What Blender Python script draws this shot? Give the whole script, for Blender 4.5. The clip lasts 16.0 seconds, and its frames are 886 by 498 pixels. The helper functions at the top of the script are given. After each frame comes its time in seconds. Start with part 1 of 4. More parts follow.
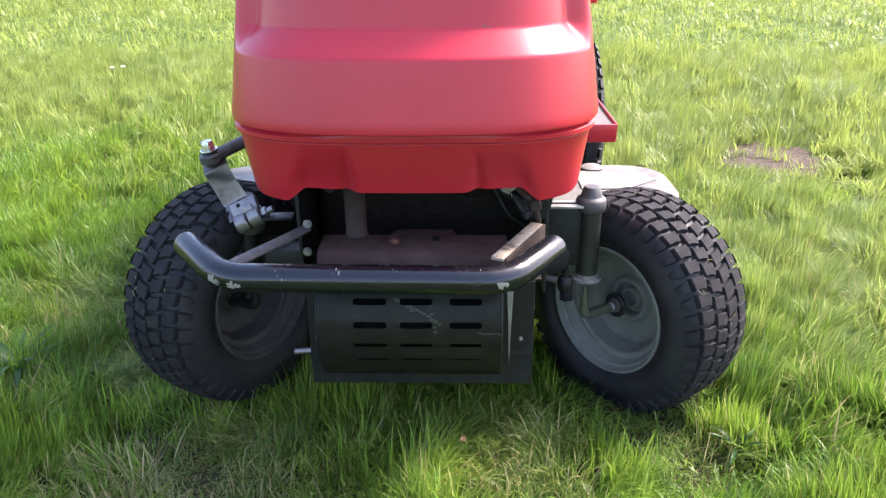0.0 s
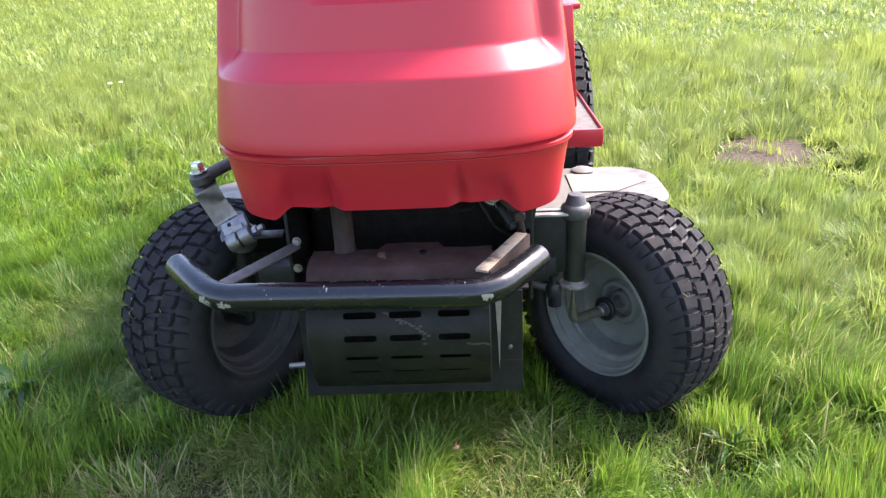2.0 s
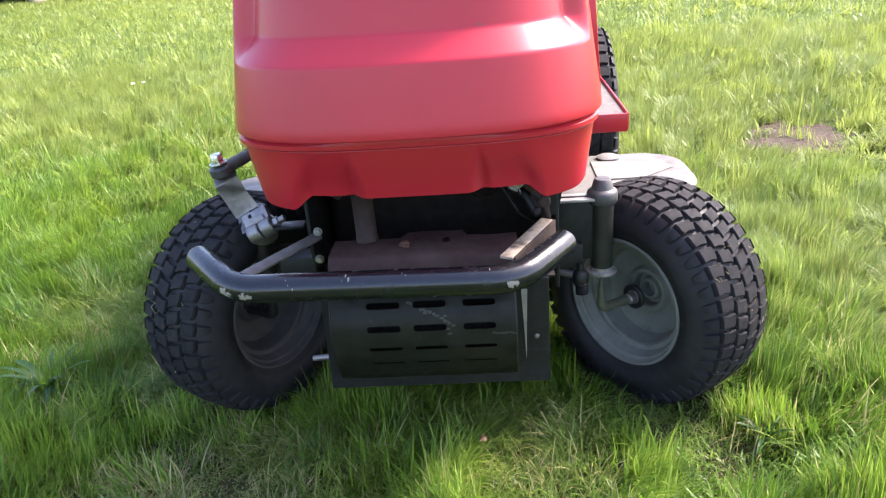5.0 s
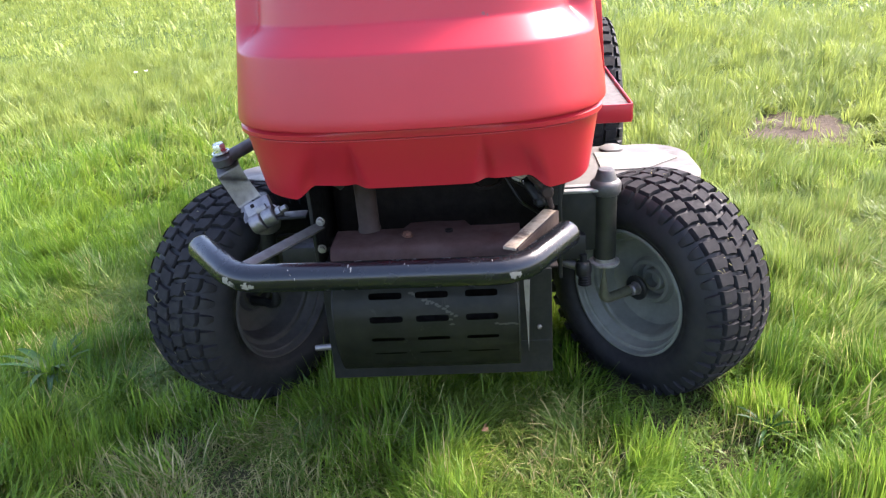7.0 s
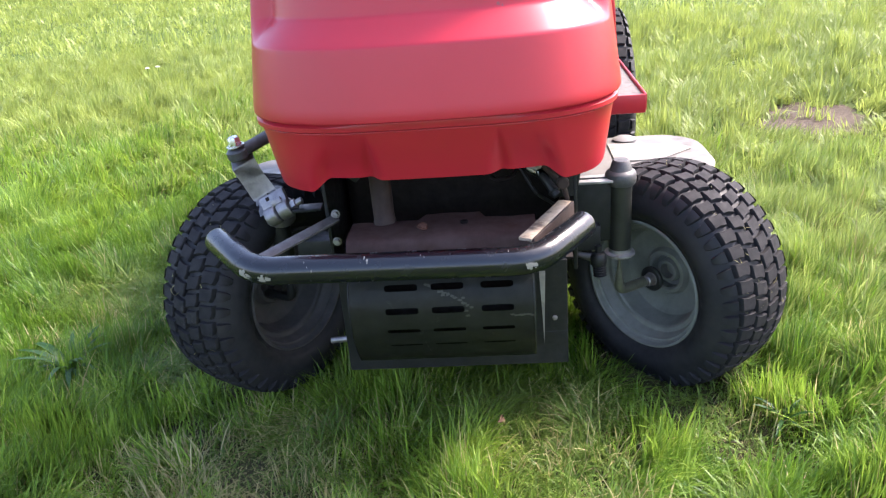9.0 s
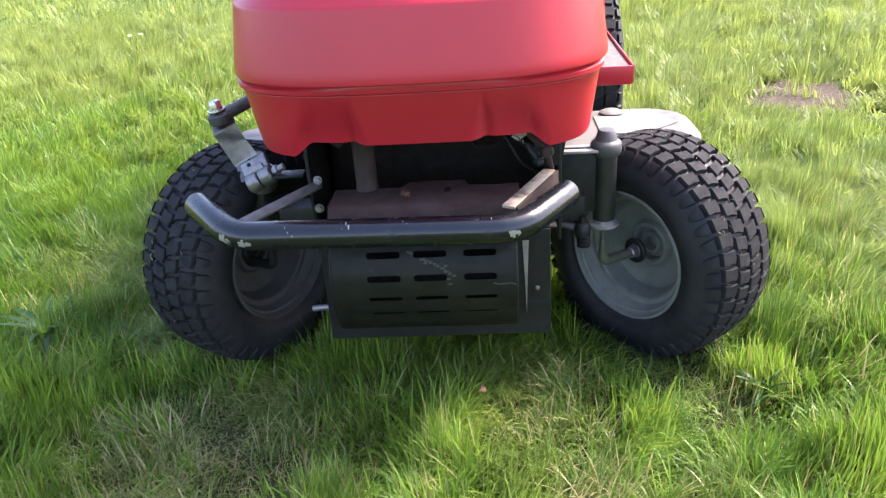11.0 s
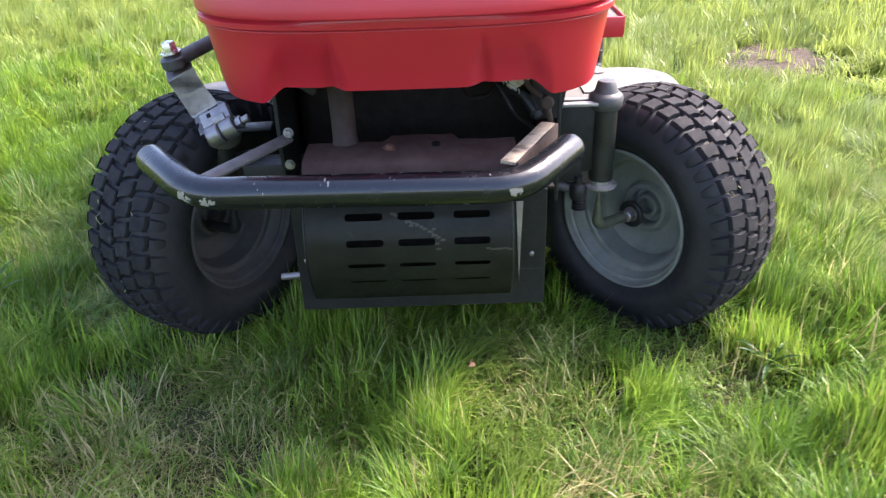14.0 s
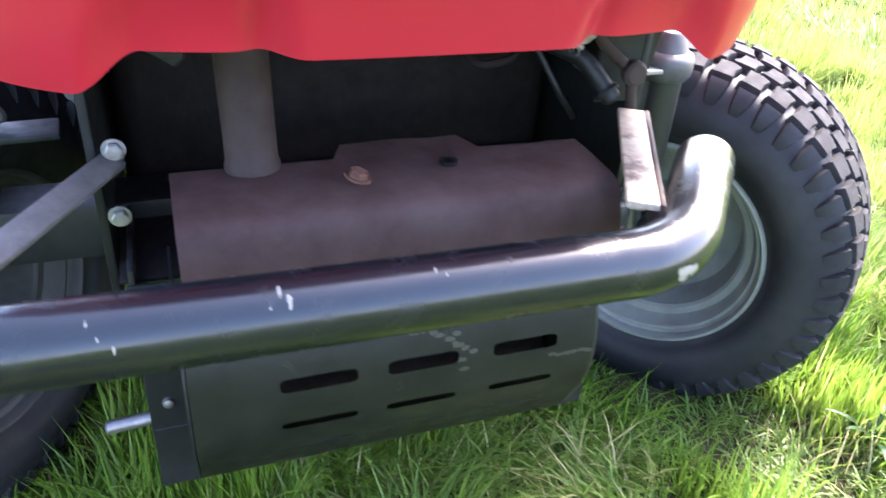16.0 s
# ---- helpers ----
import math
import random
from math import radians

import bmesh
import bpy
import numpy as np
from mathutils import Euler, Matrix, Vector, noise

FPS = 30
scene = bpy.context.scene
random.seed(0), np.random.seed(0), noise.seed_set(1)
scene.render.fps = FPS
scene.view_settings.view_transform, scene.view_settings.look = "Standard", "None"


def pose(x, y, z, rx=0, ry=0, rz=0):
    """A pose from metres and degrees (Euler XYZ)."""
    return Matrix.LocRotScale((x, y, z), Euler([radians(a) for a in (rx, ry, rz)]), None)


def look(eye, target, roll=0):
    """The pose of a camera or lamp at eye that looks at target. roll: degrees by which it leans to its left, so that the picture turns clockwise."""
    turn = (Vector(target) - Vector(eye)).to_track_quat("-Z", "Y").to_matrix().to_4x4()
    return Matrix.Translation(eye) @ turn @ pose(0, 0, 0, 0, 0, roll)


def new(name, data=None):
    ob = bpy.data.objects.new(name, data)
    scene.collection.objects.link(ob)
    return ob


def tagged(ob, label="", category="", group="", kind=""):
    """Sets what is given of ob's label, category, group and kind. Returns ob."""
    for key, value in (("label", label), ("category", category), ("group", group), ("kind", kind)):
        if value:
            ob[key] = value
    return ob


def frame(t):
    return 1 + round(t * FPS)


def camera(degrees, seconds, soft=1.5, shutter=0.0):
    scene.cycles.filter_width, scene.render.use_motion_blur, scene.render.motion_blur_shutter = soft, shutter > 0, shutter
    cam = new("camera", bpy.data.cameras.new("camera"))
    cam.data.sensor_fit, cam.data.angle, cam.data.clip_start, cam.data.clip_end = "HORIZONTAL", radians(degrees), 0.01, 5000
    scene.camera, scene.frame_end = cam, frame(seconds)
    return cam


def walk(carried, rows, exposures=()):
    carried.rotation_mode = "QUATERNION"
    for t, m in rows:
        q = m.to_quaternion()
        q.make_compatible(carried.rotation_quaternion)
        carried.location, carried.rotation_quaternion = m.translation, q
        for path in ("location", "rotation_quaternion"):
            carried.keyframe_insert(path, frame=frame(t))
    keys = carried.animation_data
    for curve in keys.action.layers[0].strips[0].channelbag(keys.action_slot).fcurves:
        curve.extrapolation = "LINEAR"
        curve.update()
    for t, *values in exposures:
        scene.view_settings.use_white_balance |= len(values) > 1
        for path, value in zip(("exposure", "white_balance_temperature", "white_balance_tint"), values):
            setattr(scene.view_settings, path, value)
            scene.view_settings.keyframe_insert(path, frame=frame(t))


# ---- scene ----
cam = camera(60.0, 16.0, soft=1.25, shutter=0.5)
PATH = [
    (0, (0.07, -1.214, 0.835), (0.014, 0.626, 0.054), -0.6),
    (0.5, (0.067, -1.217, 0.834), (0.01, 0.622, 0.048), -0.5),
    (1, (0.067, -1.215, 0.84), (0.007, 0.624, 0.055), -0.6),
    (1.5, (0.076, -1.211, 0.841), (0.015, 0.627, 0.053), -0.8),
    (2, (0.102, -1.225, 0.861), (0.029, 0.615, 0.079), -2.8),
    (2.5, (0.105, -1.22, 0.862), (0.02, 0.619, 0.081), -4.1),
    (3, (0.105, -1.209, 0.856), (0.007, 0.633, 0.084), -4.2),
    (3.5, (0.1, -1.206, 0.849), (-0.013, 0.638, 0.083), -4.5),
    (4, (0.102, -1.204, 0.844), (-0.02, 0.635, 0.068), -4.6),
    (4.5, (0.101, -1.207, 0.84), (-0.03, 0.629, 0.058), -4.6),
    (7, (0.101, -1.204, 0.839), (-0.043, 0.619, 0.028), -4.4),
    (7.5, (0.101, -1.209, 0.834), (-0.051, 0.614, 0.023), -4.6),
    (8, (0.102, -1.207, 0.838), (-0.056, 0.611, 0.02), -4.9),
    (8.5, (0.099, -1.21, 0.842), (-0.067, 0.607, 0.023), -5.1),
    (9, (0.093, -1.207, 0.836), (-0.078, 0.608, 0.014), -5.1),
    (11.5, (0.1, -1.202, 0.81), (-0.028, 0.584, -0.081), -3.7),
    (12, (0.107, -1.194, 0.799), (-0.012, 0.589, -0.099), -3.6),
    (12.5, (0.098, -1.189, 0.798), (-0.009, 0.589, -0.11), -3.6),
    (13, (0.107, -1.19, 0.799), (0.01, 0.584, -0.119), -3.5),
    (13.5, (0.096, -1.163, 0.777), (0.022, 0.601, -0.161), -3.2),
    (14, (0.039, -1.107, 0.76), (0.025, 0.651, -0.194), -2.1),
    (14.5, (-0.023, -0.969, 0.686), (0.056, 0.781, -0.28), -0.1),
    (14.7, (-0.029, -0.885, 0.654), (0.116, 0.854, -0.325), 1.1),
    (15, (-0.044, -0.786, 0.621), (0.244, 0.92, -0.382), 3.5),
    (15.2, (-0.057, -0.731, 0.595), (0.324, 0.953, -0.418), 3.6),
    (15.5, (-0.092, -0.639, 0.598), (0.402, 0.993, -0.448), 2.4),
    (15.7, (-0.114, -0.595, 0.606), (0.460, 1.001, -0.455), 3.5),
    (16, (-0.143, -0.558, 0.614), (0.478, 1.016, -0.453), 4.5),
]
walk(cam, [(t, look(eye, target, roll)) for t, eye, target, roll in PATH],
     exposures=[(0, 2.46, 6400, 22), (9.0, 2.5, 6400, 22), (11.5, 2.54, 6400, 22), (14.0, 2.6, 6400, 22), (14.5, 2.84, 6350, 23), (15.0, 3.18, 6300, 23), (15.5, 3.52, 6200, 23), (16, 3.68, 6150, 23)])

# ---- world, sun ----
SUN_AZ, SUN_EL = 63.0, 49.0          # degrees clockwise from +y, above the horizon
world = bpy.data.worlds.new("sky")
scene.world = world
world.use_nodes = True
wn = world.node_tree.nodes
sky = wn.new("ShaderNodeTexSky")
sky.sky_type = "NISHITA"
sky.sun_disc = False
sky.sun_elevation, sky.sun_rotation = radians(SUN_EL), radians(SUN_AZ)
sky.air_density, sky.dust_density, sky.ozone_density = 1.0, 2.5, 1.1
wn["Background"].inputs["Strength"].default_value = 0.15
world.node_tree.links.new(sky.outputs["Color"], wn["Background"].inputs["Color"])
sun_data = bpy.data.lights.new("sun", "SUN")
sun_data.energy, sun_data.angle, sun_data.color = 2.65, radians(12.0), (1.0, 0.93, 0.82)
sun = new("sun", sun_data)
sun_way = Vector((math.sin(radians(SUN_AZ)) * math.cos(radians(SUN_EL)), math.cos(radians(SUN_AZ)) * math.cos(radians(SUN_EL)), math.sin(radians(SUN_EL))))
sun.matrix_world = look(sun_way * 30, (0, 0, 0))


# ---- materials ----
class Mat:
    """A node material under construction."""

    def __init__(self, name, rough=0.5, metal=0.0, color=(0.5, 0.5, 0.5), spec=0.5):
        self.m = bpy.data.materials.new(name)
        self.m.use_nodes = True
        self.t = self.m.node_tree
        self.p = self.t.nodes["Principled BSDF"]
        self.set(self.p, "Roughness", rough)
        self.set(self.p, "Metallic", metal)
        self.set(self.p, "Base Color", (*color, 1))
        self.set(self.p, "Specular IOR Level", spec)
        self.coord = self.t.nodes.new("ShaderNodeTexCoord").outputs["Object"]

    def set(self, node, key, v):
        if hasattr(v, "is_linked"):
            self.t.links.new(v, node.inputs[key])
        else:
            node.inputs[key].default_value = v

    def noise(self, scale, detail=4, rough=0.55, at=None, stretch=None, distort=0.0):
        n = self.t.nodes.new("ShaderNodeTexNoise")
        n.inputs["Scale"].default_value, n.inputs["Detail"].default_value, n.inputs["Roughness"].default_value = scale, detail, rough
        n.inputs["Distortion"].default_value = distort
        src = at or self.coord
        if stretch:
            mp = self.t.nodes.new("ShaderNodeMapping")
            mp.inputs["Scale"].default_value = stretch
            self.t.links.new(src, mp.inputs["Vector"])
            src = mp.outputs["Vector"]
        self.t.links.new(src, n.inputs["Vector"])
        return n.outputs["Fac"]

    def ramp(self, fac, *stops):
        r = self.t.nodes.new("ShaderNodeValToRGB")
        e = r.color_ramp.elements
        while len(e) < len(stops):
            e.new(0.5)
        for el, (pos, col) in zip(e, stops):
            el.position = pos
            el.color = (*col, 1) if isinstance(col, tuple) else (col, col, col, 1)
        self.t.links.new(fac, r.inputs["Fac"])
        return r.outputs["Color"]

    def mix(self, fac, a, b, mode="MIX"):
        n = self.t.nodes.new("ShaderNodeMix")
        n.data_type, n.blend_type = "RGBA", mode
        for key, v in (("Factor", fac), ("A", a), ("B", b)):
            sock = [i for i in n.inputs if i.name == key and i.type == ("VALUE" if key == "Factor" else "RGBA")][0]
            if hasattr(v, "is_linked"):
                self.t.links.new(v, sock)
            else:
                sock.default_value = v if key == "Factor" else (*v, 1)
        return [o for o in n.outputs if o.type == "RGBA"][0]

    def math(self, op, a, b=0.0):
        n = self.t.nodes.new("ShaderNodeMath")
        n.operation = op
        for i, v in enumerate((a, b)):
            if hasattr(v, "is_linked"):
                self.t.links.new(v, n.inputs[i])
            else:
                n.inputs[i].default_value = v
        return n.outputs[0]

    def spot(self, place, radius, jag=0.5, scale=120, narrow=1.0, deep=1.0):
        """1 inside a ragged spot round a place, 0 outside."""
        d = self.t.nodes.new("ShaderNodeVectorMath")
        d.operation = "DISTANCE"
        mp = self.t.nodes.new("ShaderNodeMapping")
        mp.inputs["Location"].default_value = (-place[0] * narrow, -place[1] * deep, -place[2])
        mp.inputs["Scale"].default_value = (narrow, deep, 1)
        self.t.links.new(self.coord, mp.inputs["Vector"])
        self.t.links.new(mp.outputs["Vector"], d.inputs[0])
        d.inputs[1].default_value = (0, 0, 0)
        n = self.math("MULTIPLY", self.math("SUBTRACT", self.noise(scale, 3), 0.5), radius * jag * 2)
        return self.math("LESS_THAN", self.math("ADD", d.outputs["Value"], n), radius)

    def bump(self, height, strength=0.3, dist=0.002):
        b = self.t.nodes.new("ShaderNodeBump")
        b.inputs["Strength"].default_value, b.inputs["Distance"].default_value = strength, dist
        self.t.links.new(height, b.inputs["Height"])
        prev = self.p.inputs["Normal"]
        if prev.is_linked:
            self.t.links.new(prev.links[0].from_socket, b.inputs["Normal"])
        self.t.links.new(b.outputs["Normal"], prev)

    def color(self, c):
        self.set(self.p, "Base Color", c)

    def rough(self, r):
        self.set(self.p, "Roughness", r)


def red_paint():
    m = Mat("red_moulded_plastic", 0.38, color=(0.40, 0.014, 0.03), spec=0.40)
    c = m.ramp(m.noise(5, 4), (0.3, (0.355, 0.013, 0.023)), (0.7, (0.40, 0.016, 0.028)))
    fade = m.ramp(m.noise(2.6, 3), (0.45, 0.0), (0.75, 0.10))
    c = m.mix(fade, c, (0.45, 0.045, 0.05))
    scratch = None
    for place, r in (((-0.066, -0.235, 0.606), 0.0022), ((-0.064, -0.235, 0.610), 0.0018), ((-0.168, -0.226, 0.608), 0.0018), ((0.095, -0.19, 0.713), 0.0022), ((0.100, -0.19, 0.711), 0.002)):
        s = m.spot(place, r, 1.6, 300)
        scratch = s if scratch is None else m.math("MAXIMUM", scratch, s)
    m.color(m.mix(scratch, c, (0.20, 0.05, 0.05)))
    m.rough(m.ramp(m.noise(16, 5), (0.3, 0.31), (0.7, 0.37)))
    m.set(m.p, "Coat Weight", 0.06)
    m.set(m.p, "Coat Roughness", 0.12)
    m.bump(m.noise(420, 2), 0.04, 0.001)
    return m.m


def bumper_paint():
    m = Mat("scuffed_black_gloss_paint", 0.2, color=(0.012, 0.013, 0.014), spec=0.5)
    grime = m.ramp(m.noise(26, 6, 0.7), (0.5, 0.0), (0.78, 0.6))
    c = m.mix(grime, (0.005, 0.006, 0.008), (0.015, 0.0145, 0.0135))
    chips = None
    for place, r in (((0.120, -0.270, 0.379), 0.0064), ((0.129, -0.268, 0.378), 0.0050), ((-0.252, -0.270, 0.379), 0.0056), ((-0.243, -0.270, 0.3785), 0.0044),
                     ((-0.274, -0.266, 0.382), 0.0064), ((-0.282, -0.258, 0.384), 0.0064), ((-0.106, -0.260, 0.401), 0.0038), ((-0.102, -0.264, 0.396), 0.0033),
                     ((-0.111, -0.264, 0.394), 0.0020), ((-0.028, -0.259, 0.400), 0.0021), ((-0.023, -0.262, 0.398), 0.0016), ((-0.19, -0.262, 0.398), 0.0019), ((-0.186, -0.267, 0.393), 0.0016), ((-0.180, -0.270, 0.388), 0.0020),
                     ((0.060, -0.258, 0.400), 0.0018), ((0.074, -0.259, 0.399), 0.0016), ((0.092, -0.258, 0.399), 0.0020), ((0.168, -0.226, 0.396), 0.0030), ((0.176, -0.215, 0.399), 0.0026)):
        s = m.spot(place, r, 1.5, 1.1 / r, 3.2 if r < 0.0042 else 1.2)
        chips = s if chips is None else m.math("MAXIMUM", chips, s)
    fine = m.ramp(m.noise(60, 8, 0.75, stretch=(0.25, 1, 3.0)), (0.70, 0.0), (0.74, 0.5))
    c = m.mix(fine, c, (0.22, 0.20, 0.17))
    m.color(m.mix(chips, c, (0.21, 0.19, 0.155)))
    m.rough(m.mix(chips, m.ramp(m.noise(50, 5), (0.35, 0.15), (0.7, 0.32)), (0.7, 0.7, 0.7)))
    m.bump(m.noise(120, 3), 0.06, 0.001)
    return m.m


def rubber():
    m = Mat("tyre_rubber", 0.62, color=(0.018, 0.018, 0.019), spec=0.3)
    d = m.ramp(m.noise(14, 6, 0.7), (0.42, 0.0), (0.75, 0.6))
    c = m.mix(d, (0.009, 0.009, 0.0105), (0.026, 0.025, 0.024))
    m.color(c)
    m.rough(m.ramp(m.noise(60, 4), (0.3, 0.5), (0.7, 0.75)))
    m.bump(m.noise(240, 3), 0.12, 0.0012)
    return m.m


def bare_soil():
    m = Mat("soil_and_thatch", 0.95, color=(0.05, 0.05, 0.02), spec=0.2)
    big = m.noise(0.35, 4)
    c = m.ramp(m.noise(70, 8, 0.7), (0.25, (0.020, 0.019, 0.009)), (0.5, (0.042, 0.042, 0.015)), (0.75, (0.095, 0.086, 0.038)))
    far = m.ramp(m.noise(5.0, 10, 0.75, stretch=(1, 0.35, 1)), (0.3, (0.030, 0.055, 0.008)), (0.5, (0.060, 0.095, 0.014)), (0.72, (0.11, 0.145, 0.028)))
    off = m.t.nodes.new("ShaderNodeVectorMath")
    off.operation = "LENGTH"
    m.t.links.new(m.coord, off.inputs[0])
    away = m.ramp(m.math("DIVIDE", off.outputs["Value"], 10.0), (0.08, 0.0), (0.30, 1.0))
    c = m.mix(away, c, far)
    bare = m.spot((1.20, 1.64, 0.0), 0.24, 0.9, 9)
    c = m.mix(bare, c, m.ramp(m.noise(60, 8, 0.7), (0.32, (0.030, 0.022, 0.015)), (0.52, (0.085, 0.064, 0.046)), (0.72, (0.17, 0.135, 0.095))))
    m.color(c)
    m.bump(m.noise(45, 8, 0.7), 0.8, 0.02)
    return m.m


def blade_material(name, dark, mid, light, dry=0.0):
    """Leaf blades: diffuse, let through by the sun behind them, with a little gloss."""
    m = Mat(name, 0.45)
    rnd = m.t.nodes.new("ShaderNodeNewGeometry").outputs["Random Per Island"]
    patch = m.noise(1.7, 3, 0.6)
    clump = m.ramp(m.noise(13, 2, 0.5), (0.30, 0.0), (0.70, 1.0))
    v = m.math("ADD", m.math("MULTIPLY", rnd, 0.50), m.math("ADD", m.math("MULTIPLY", patch, 0.35), m.math("MULTIPLY", clump, 0.34)))
    c = m.ramp(v, (0.22, dark), (0.55, mid), (0.90, light))
    along = m.noise(300, 2, stretch=(1, 1, 0.1))
    c = m.mix(m.ramp(along, (0.4, 0.0), (0.8, 0.15)), c, tuple(x * 1.4 for x in light))
    m.color(c)
    m.set(m.p, "Specular IOR Level", 0.26)
    m.rough(0.42)
    tr = m.t.nodes.new("ShaderNodeBsdfTranslucent")
    m.t.links.new(m.mix(0.5, c, tuple(min(1, x * 1.7) for x in light)), tr.inputs["Color"])
    mx = m.t.nodes.new("ShaderNodeMixShader")
    mx.inputs["Fac"].default_value = 0.38
    out = m.t.nodes["Material Output"]
    m.t.links.new(m.p.outputs[0], mx.inputs[1])
    m.t.links.new(tr.outputs[0], mx.inputs[2])
    m.t.links.new(mx.outputs[0], out.inputs["Surface"])
    return m.m


def simple(name, a, b, rough=(0.4, 0.6), metal=0.0, scale=40, bump=0.15, spec=0.5, spot=None):
    m = Mat(name, metal=metal, spec=spec)
    c = m.ramp(m.noise(scale, 6, 0.65), (0.32, a), (0.68, b))
    if spot:
        c = m.mix(m.ramp(m.noise(scale * 0.3, 7, 0.75), (spot[0], 0.0), (spot[0] + 0.1, 0.9)), c, spot[1])
    m.color(c)
    m.rough(m.ramp(m.noise(scale * 1.7, 4), (0.3, rough[0]), (0.7, rough[1])))
    m.bump(m.noise(scale * 4, 4), bump, 0.0015)
    return m.m


def guard_paint():
    m = Mat("scratched_satin_black_sheet", 0.4, spec=0.25)
    c = m.ramp(m.noise(24, 6, 0.65), (0.32, (0.018, 0.019, 0.014)), (0.68, (0.031, 0.032, 0.023)))
    streak = m.ramp(m.noise(40, 3, 0.5, stretch=(1.0, 0.3, 0.12), distort=1.5), (0.70, 0.0), (0.76, 0.45))
    scuff = m.ramp(m.noise(14, 7, 0.75, distort=2.0), (0.62, 0.0), (0.70, 0.5))
    c = m.mix(scuff, c, (0.075, 0.075, 0.055))
    c = m.mix(streak, c, (0.12, 0.12, 0.095))
    marks = None
    for (x0, z0), (x1, z1), count in (((-0.046, 0.325), (-0.026, 0.320), 4), ((-0.036, 0.311), (-0.010, 0.295), 6), ((-0.014, 0.300), (0.032, 0.276), 9), ((0.094, 0.261), (0.124, 0.257), 6), ((0.020, 0.288), (0.026, 0.262), 4)):
        for i in range(count):
            s = i / (count - 1)
            k = m.spot((x0 + (x1 - x0) * s, 0, z0 + (z1 - z0) * s + 0.0016 * math.sin(5 * s + x0 * 40)), 0.0017, 1.3, 240, 0.45, 0.0)
            marks = k if marks is None else m.math("MAXIMUM", marks, k)
    m.color(m.mix(m.math("MULTIPLY", marks, 0.55), c, (0.13, 0.125, 0.10)))
    m.rough(m.ramp(m.noise(50, 4), (0.3, 0.28), (0.7, 0.48)))
    m.bump(m.noise(120, 4), 0.06, 0.0012)
    return m.m


RED = red_paint()
BUMPER = bumper_paint()
RUBBER = rubber()
SOIL = bare_soil()
LUG_DIRT = simple("worn_tread_rubber", (0.010, 0.010, 0.011), (0.022, 0.021, 0.021), (0.72, 0.9), scale=55, spec=0.16, spot=(0.62, (0.05, 0.044, 0.037)))
RIM = simple("silver_grey_wheel_paint", (0.115, 0.123, 0.106), (0.175, 0.186, 0.162), (0.46, 0.62), metal=0.15, scale=30, bump=0.08, spot=(0.72, (0.085, 0.085, 0.072)))
# Darker copy of RIM for the left front wheel, its shade put into the paint.
DARK_RIM = simple("shaded_grey_wheel_paint", (0.032, 0.030, 0.029), (0.065, 0.060, 0.056), (0.55, 0.75), scale=30, bump=0.1)
SATIN = simple("satin_black_steel", (0.006, 0.0065, 0.0065), (0.013, 0.0135, 0.013), (0.4, 0.6), scale=60, bump=0.12, spec=0.28, spot=(0.64, (0.03, 0.027, 0.022)))
GUARD = guard_paint()
RUST = simple("rusty_brown_sheet", (0.078, 0.040, 0.033), (0.135, 0.082, 0.070), (0.5, 0.75), scale=22, bump=0.25, spec=0.25, spot=(0.56, (0.085, 0.030, 0.018)))
DARK_RUST = simple("dark_rusty_pipe", (0.022, 0.014, 0.012), (0.046, 0.031, 0.025), (0.6, 0.8), scale=30, bump=0.25, spec=0.2)
ZINC = simple("dull_zinc_steel", (0.165, 0.150, 0.147), (0.27, 0.25, 0.24), (0.32, 0.5), metal=0.75, scale=55, bump=0.12, spot=(0.58, (0.20, 0.16, 0.12)))
GALV = simple("dull_grey_steel_bar", (0.20, 0.19, 0.175), (0.31, 0.295, 0.27), (0.42, 0.6), metal=0.5, scale=45, bump=0.15, spot=(0.56, (0.13, 0.09, 0.06)))
BRIGHT = simple("bright_bolt_steel", (0.6, 0.6, 0.58), (0.75, 0.75, 0.72), (0.2, 0.35), metal=0.9, scale=90, bump=0.05)
DECK = simple("faded_pale_deck_paint", (0.10, 0.092, 0.082), (0.15, 0.140, 0.125), (0.5, 0.7), scale=14, bump=0.12, spot=(0.55, (0.07, 0.058, 0.044)))
COVER = simple("pale_worn_cover_paint", (0.15, 0.138, 0.116), (0.23, 0.212, 0.178), (0.45, 0.65), scale=18, bump=0.12, spot=(0.58, (0.12, 0.10, 0.075)))
WORN_TAN = simple("worn_tan_angle_iron", (0.23, 0.175, 0.12), (0.40, 0.32, 0.23), (0.55, 0.75), metal=0.0, scale=70, bump=0.3, spot=(0.54, (0.07, 0.045, 0.03)))
ORANGE_RUST = simple("orange_rusted_bolt", (0.075, 0.034, 0.023), (0.14, 0.068, 0.045), (0.7, 0.9), scale=120, bump=0.4, spec=0.15)
WORN_BLACK = simple("worn_olive_black_tube", (0.011, 0.012, 0.009), (0.022, 0.023, 0.018), (0.36, 0.55), scale=40, bump=0.15, spec=0.3, spot=(0.64, (0.04, 0.038, 0.032)))
WORN_CAP = simple("worn_grey_cap", (0.030, 0.029, 0.028), (0.060, 0.058, 0.055), (0.42, 0.6), scale=60, bump=0.2, spot=(0.58, (0.11, 0.10, 0.09)))
BRACE = simple("dull_brown_grey_flat_bar", (0.095, 0.085, 0.078), (0.17, 0.155, 0.14), (0.4, 0.6), metal=0.35, scale=45, bump=0.2, spot=(0.60, (0.06, 0.04, 0.03)))
GREASE = simple("greasy_olive_steel", (0.05, 0.05, 0.032), (0.10, 0.10, 0.065), (0.35, 0.55), metal=0.2, scale=50, bump=0.15)
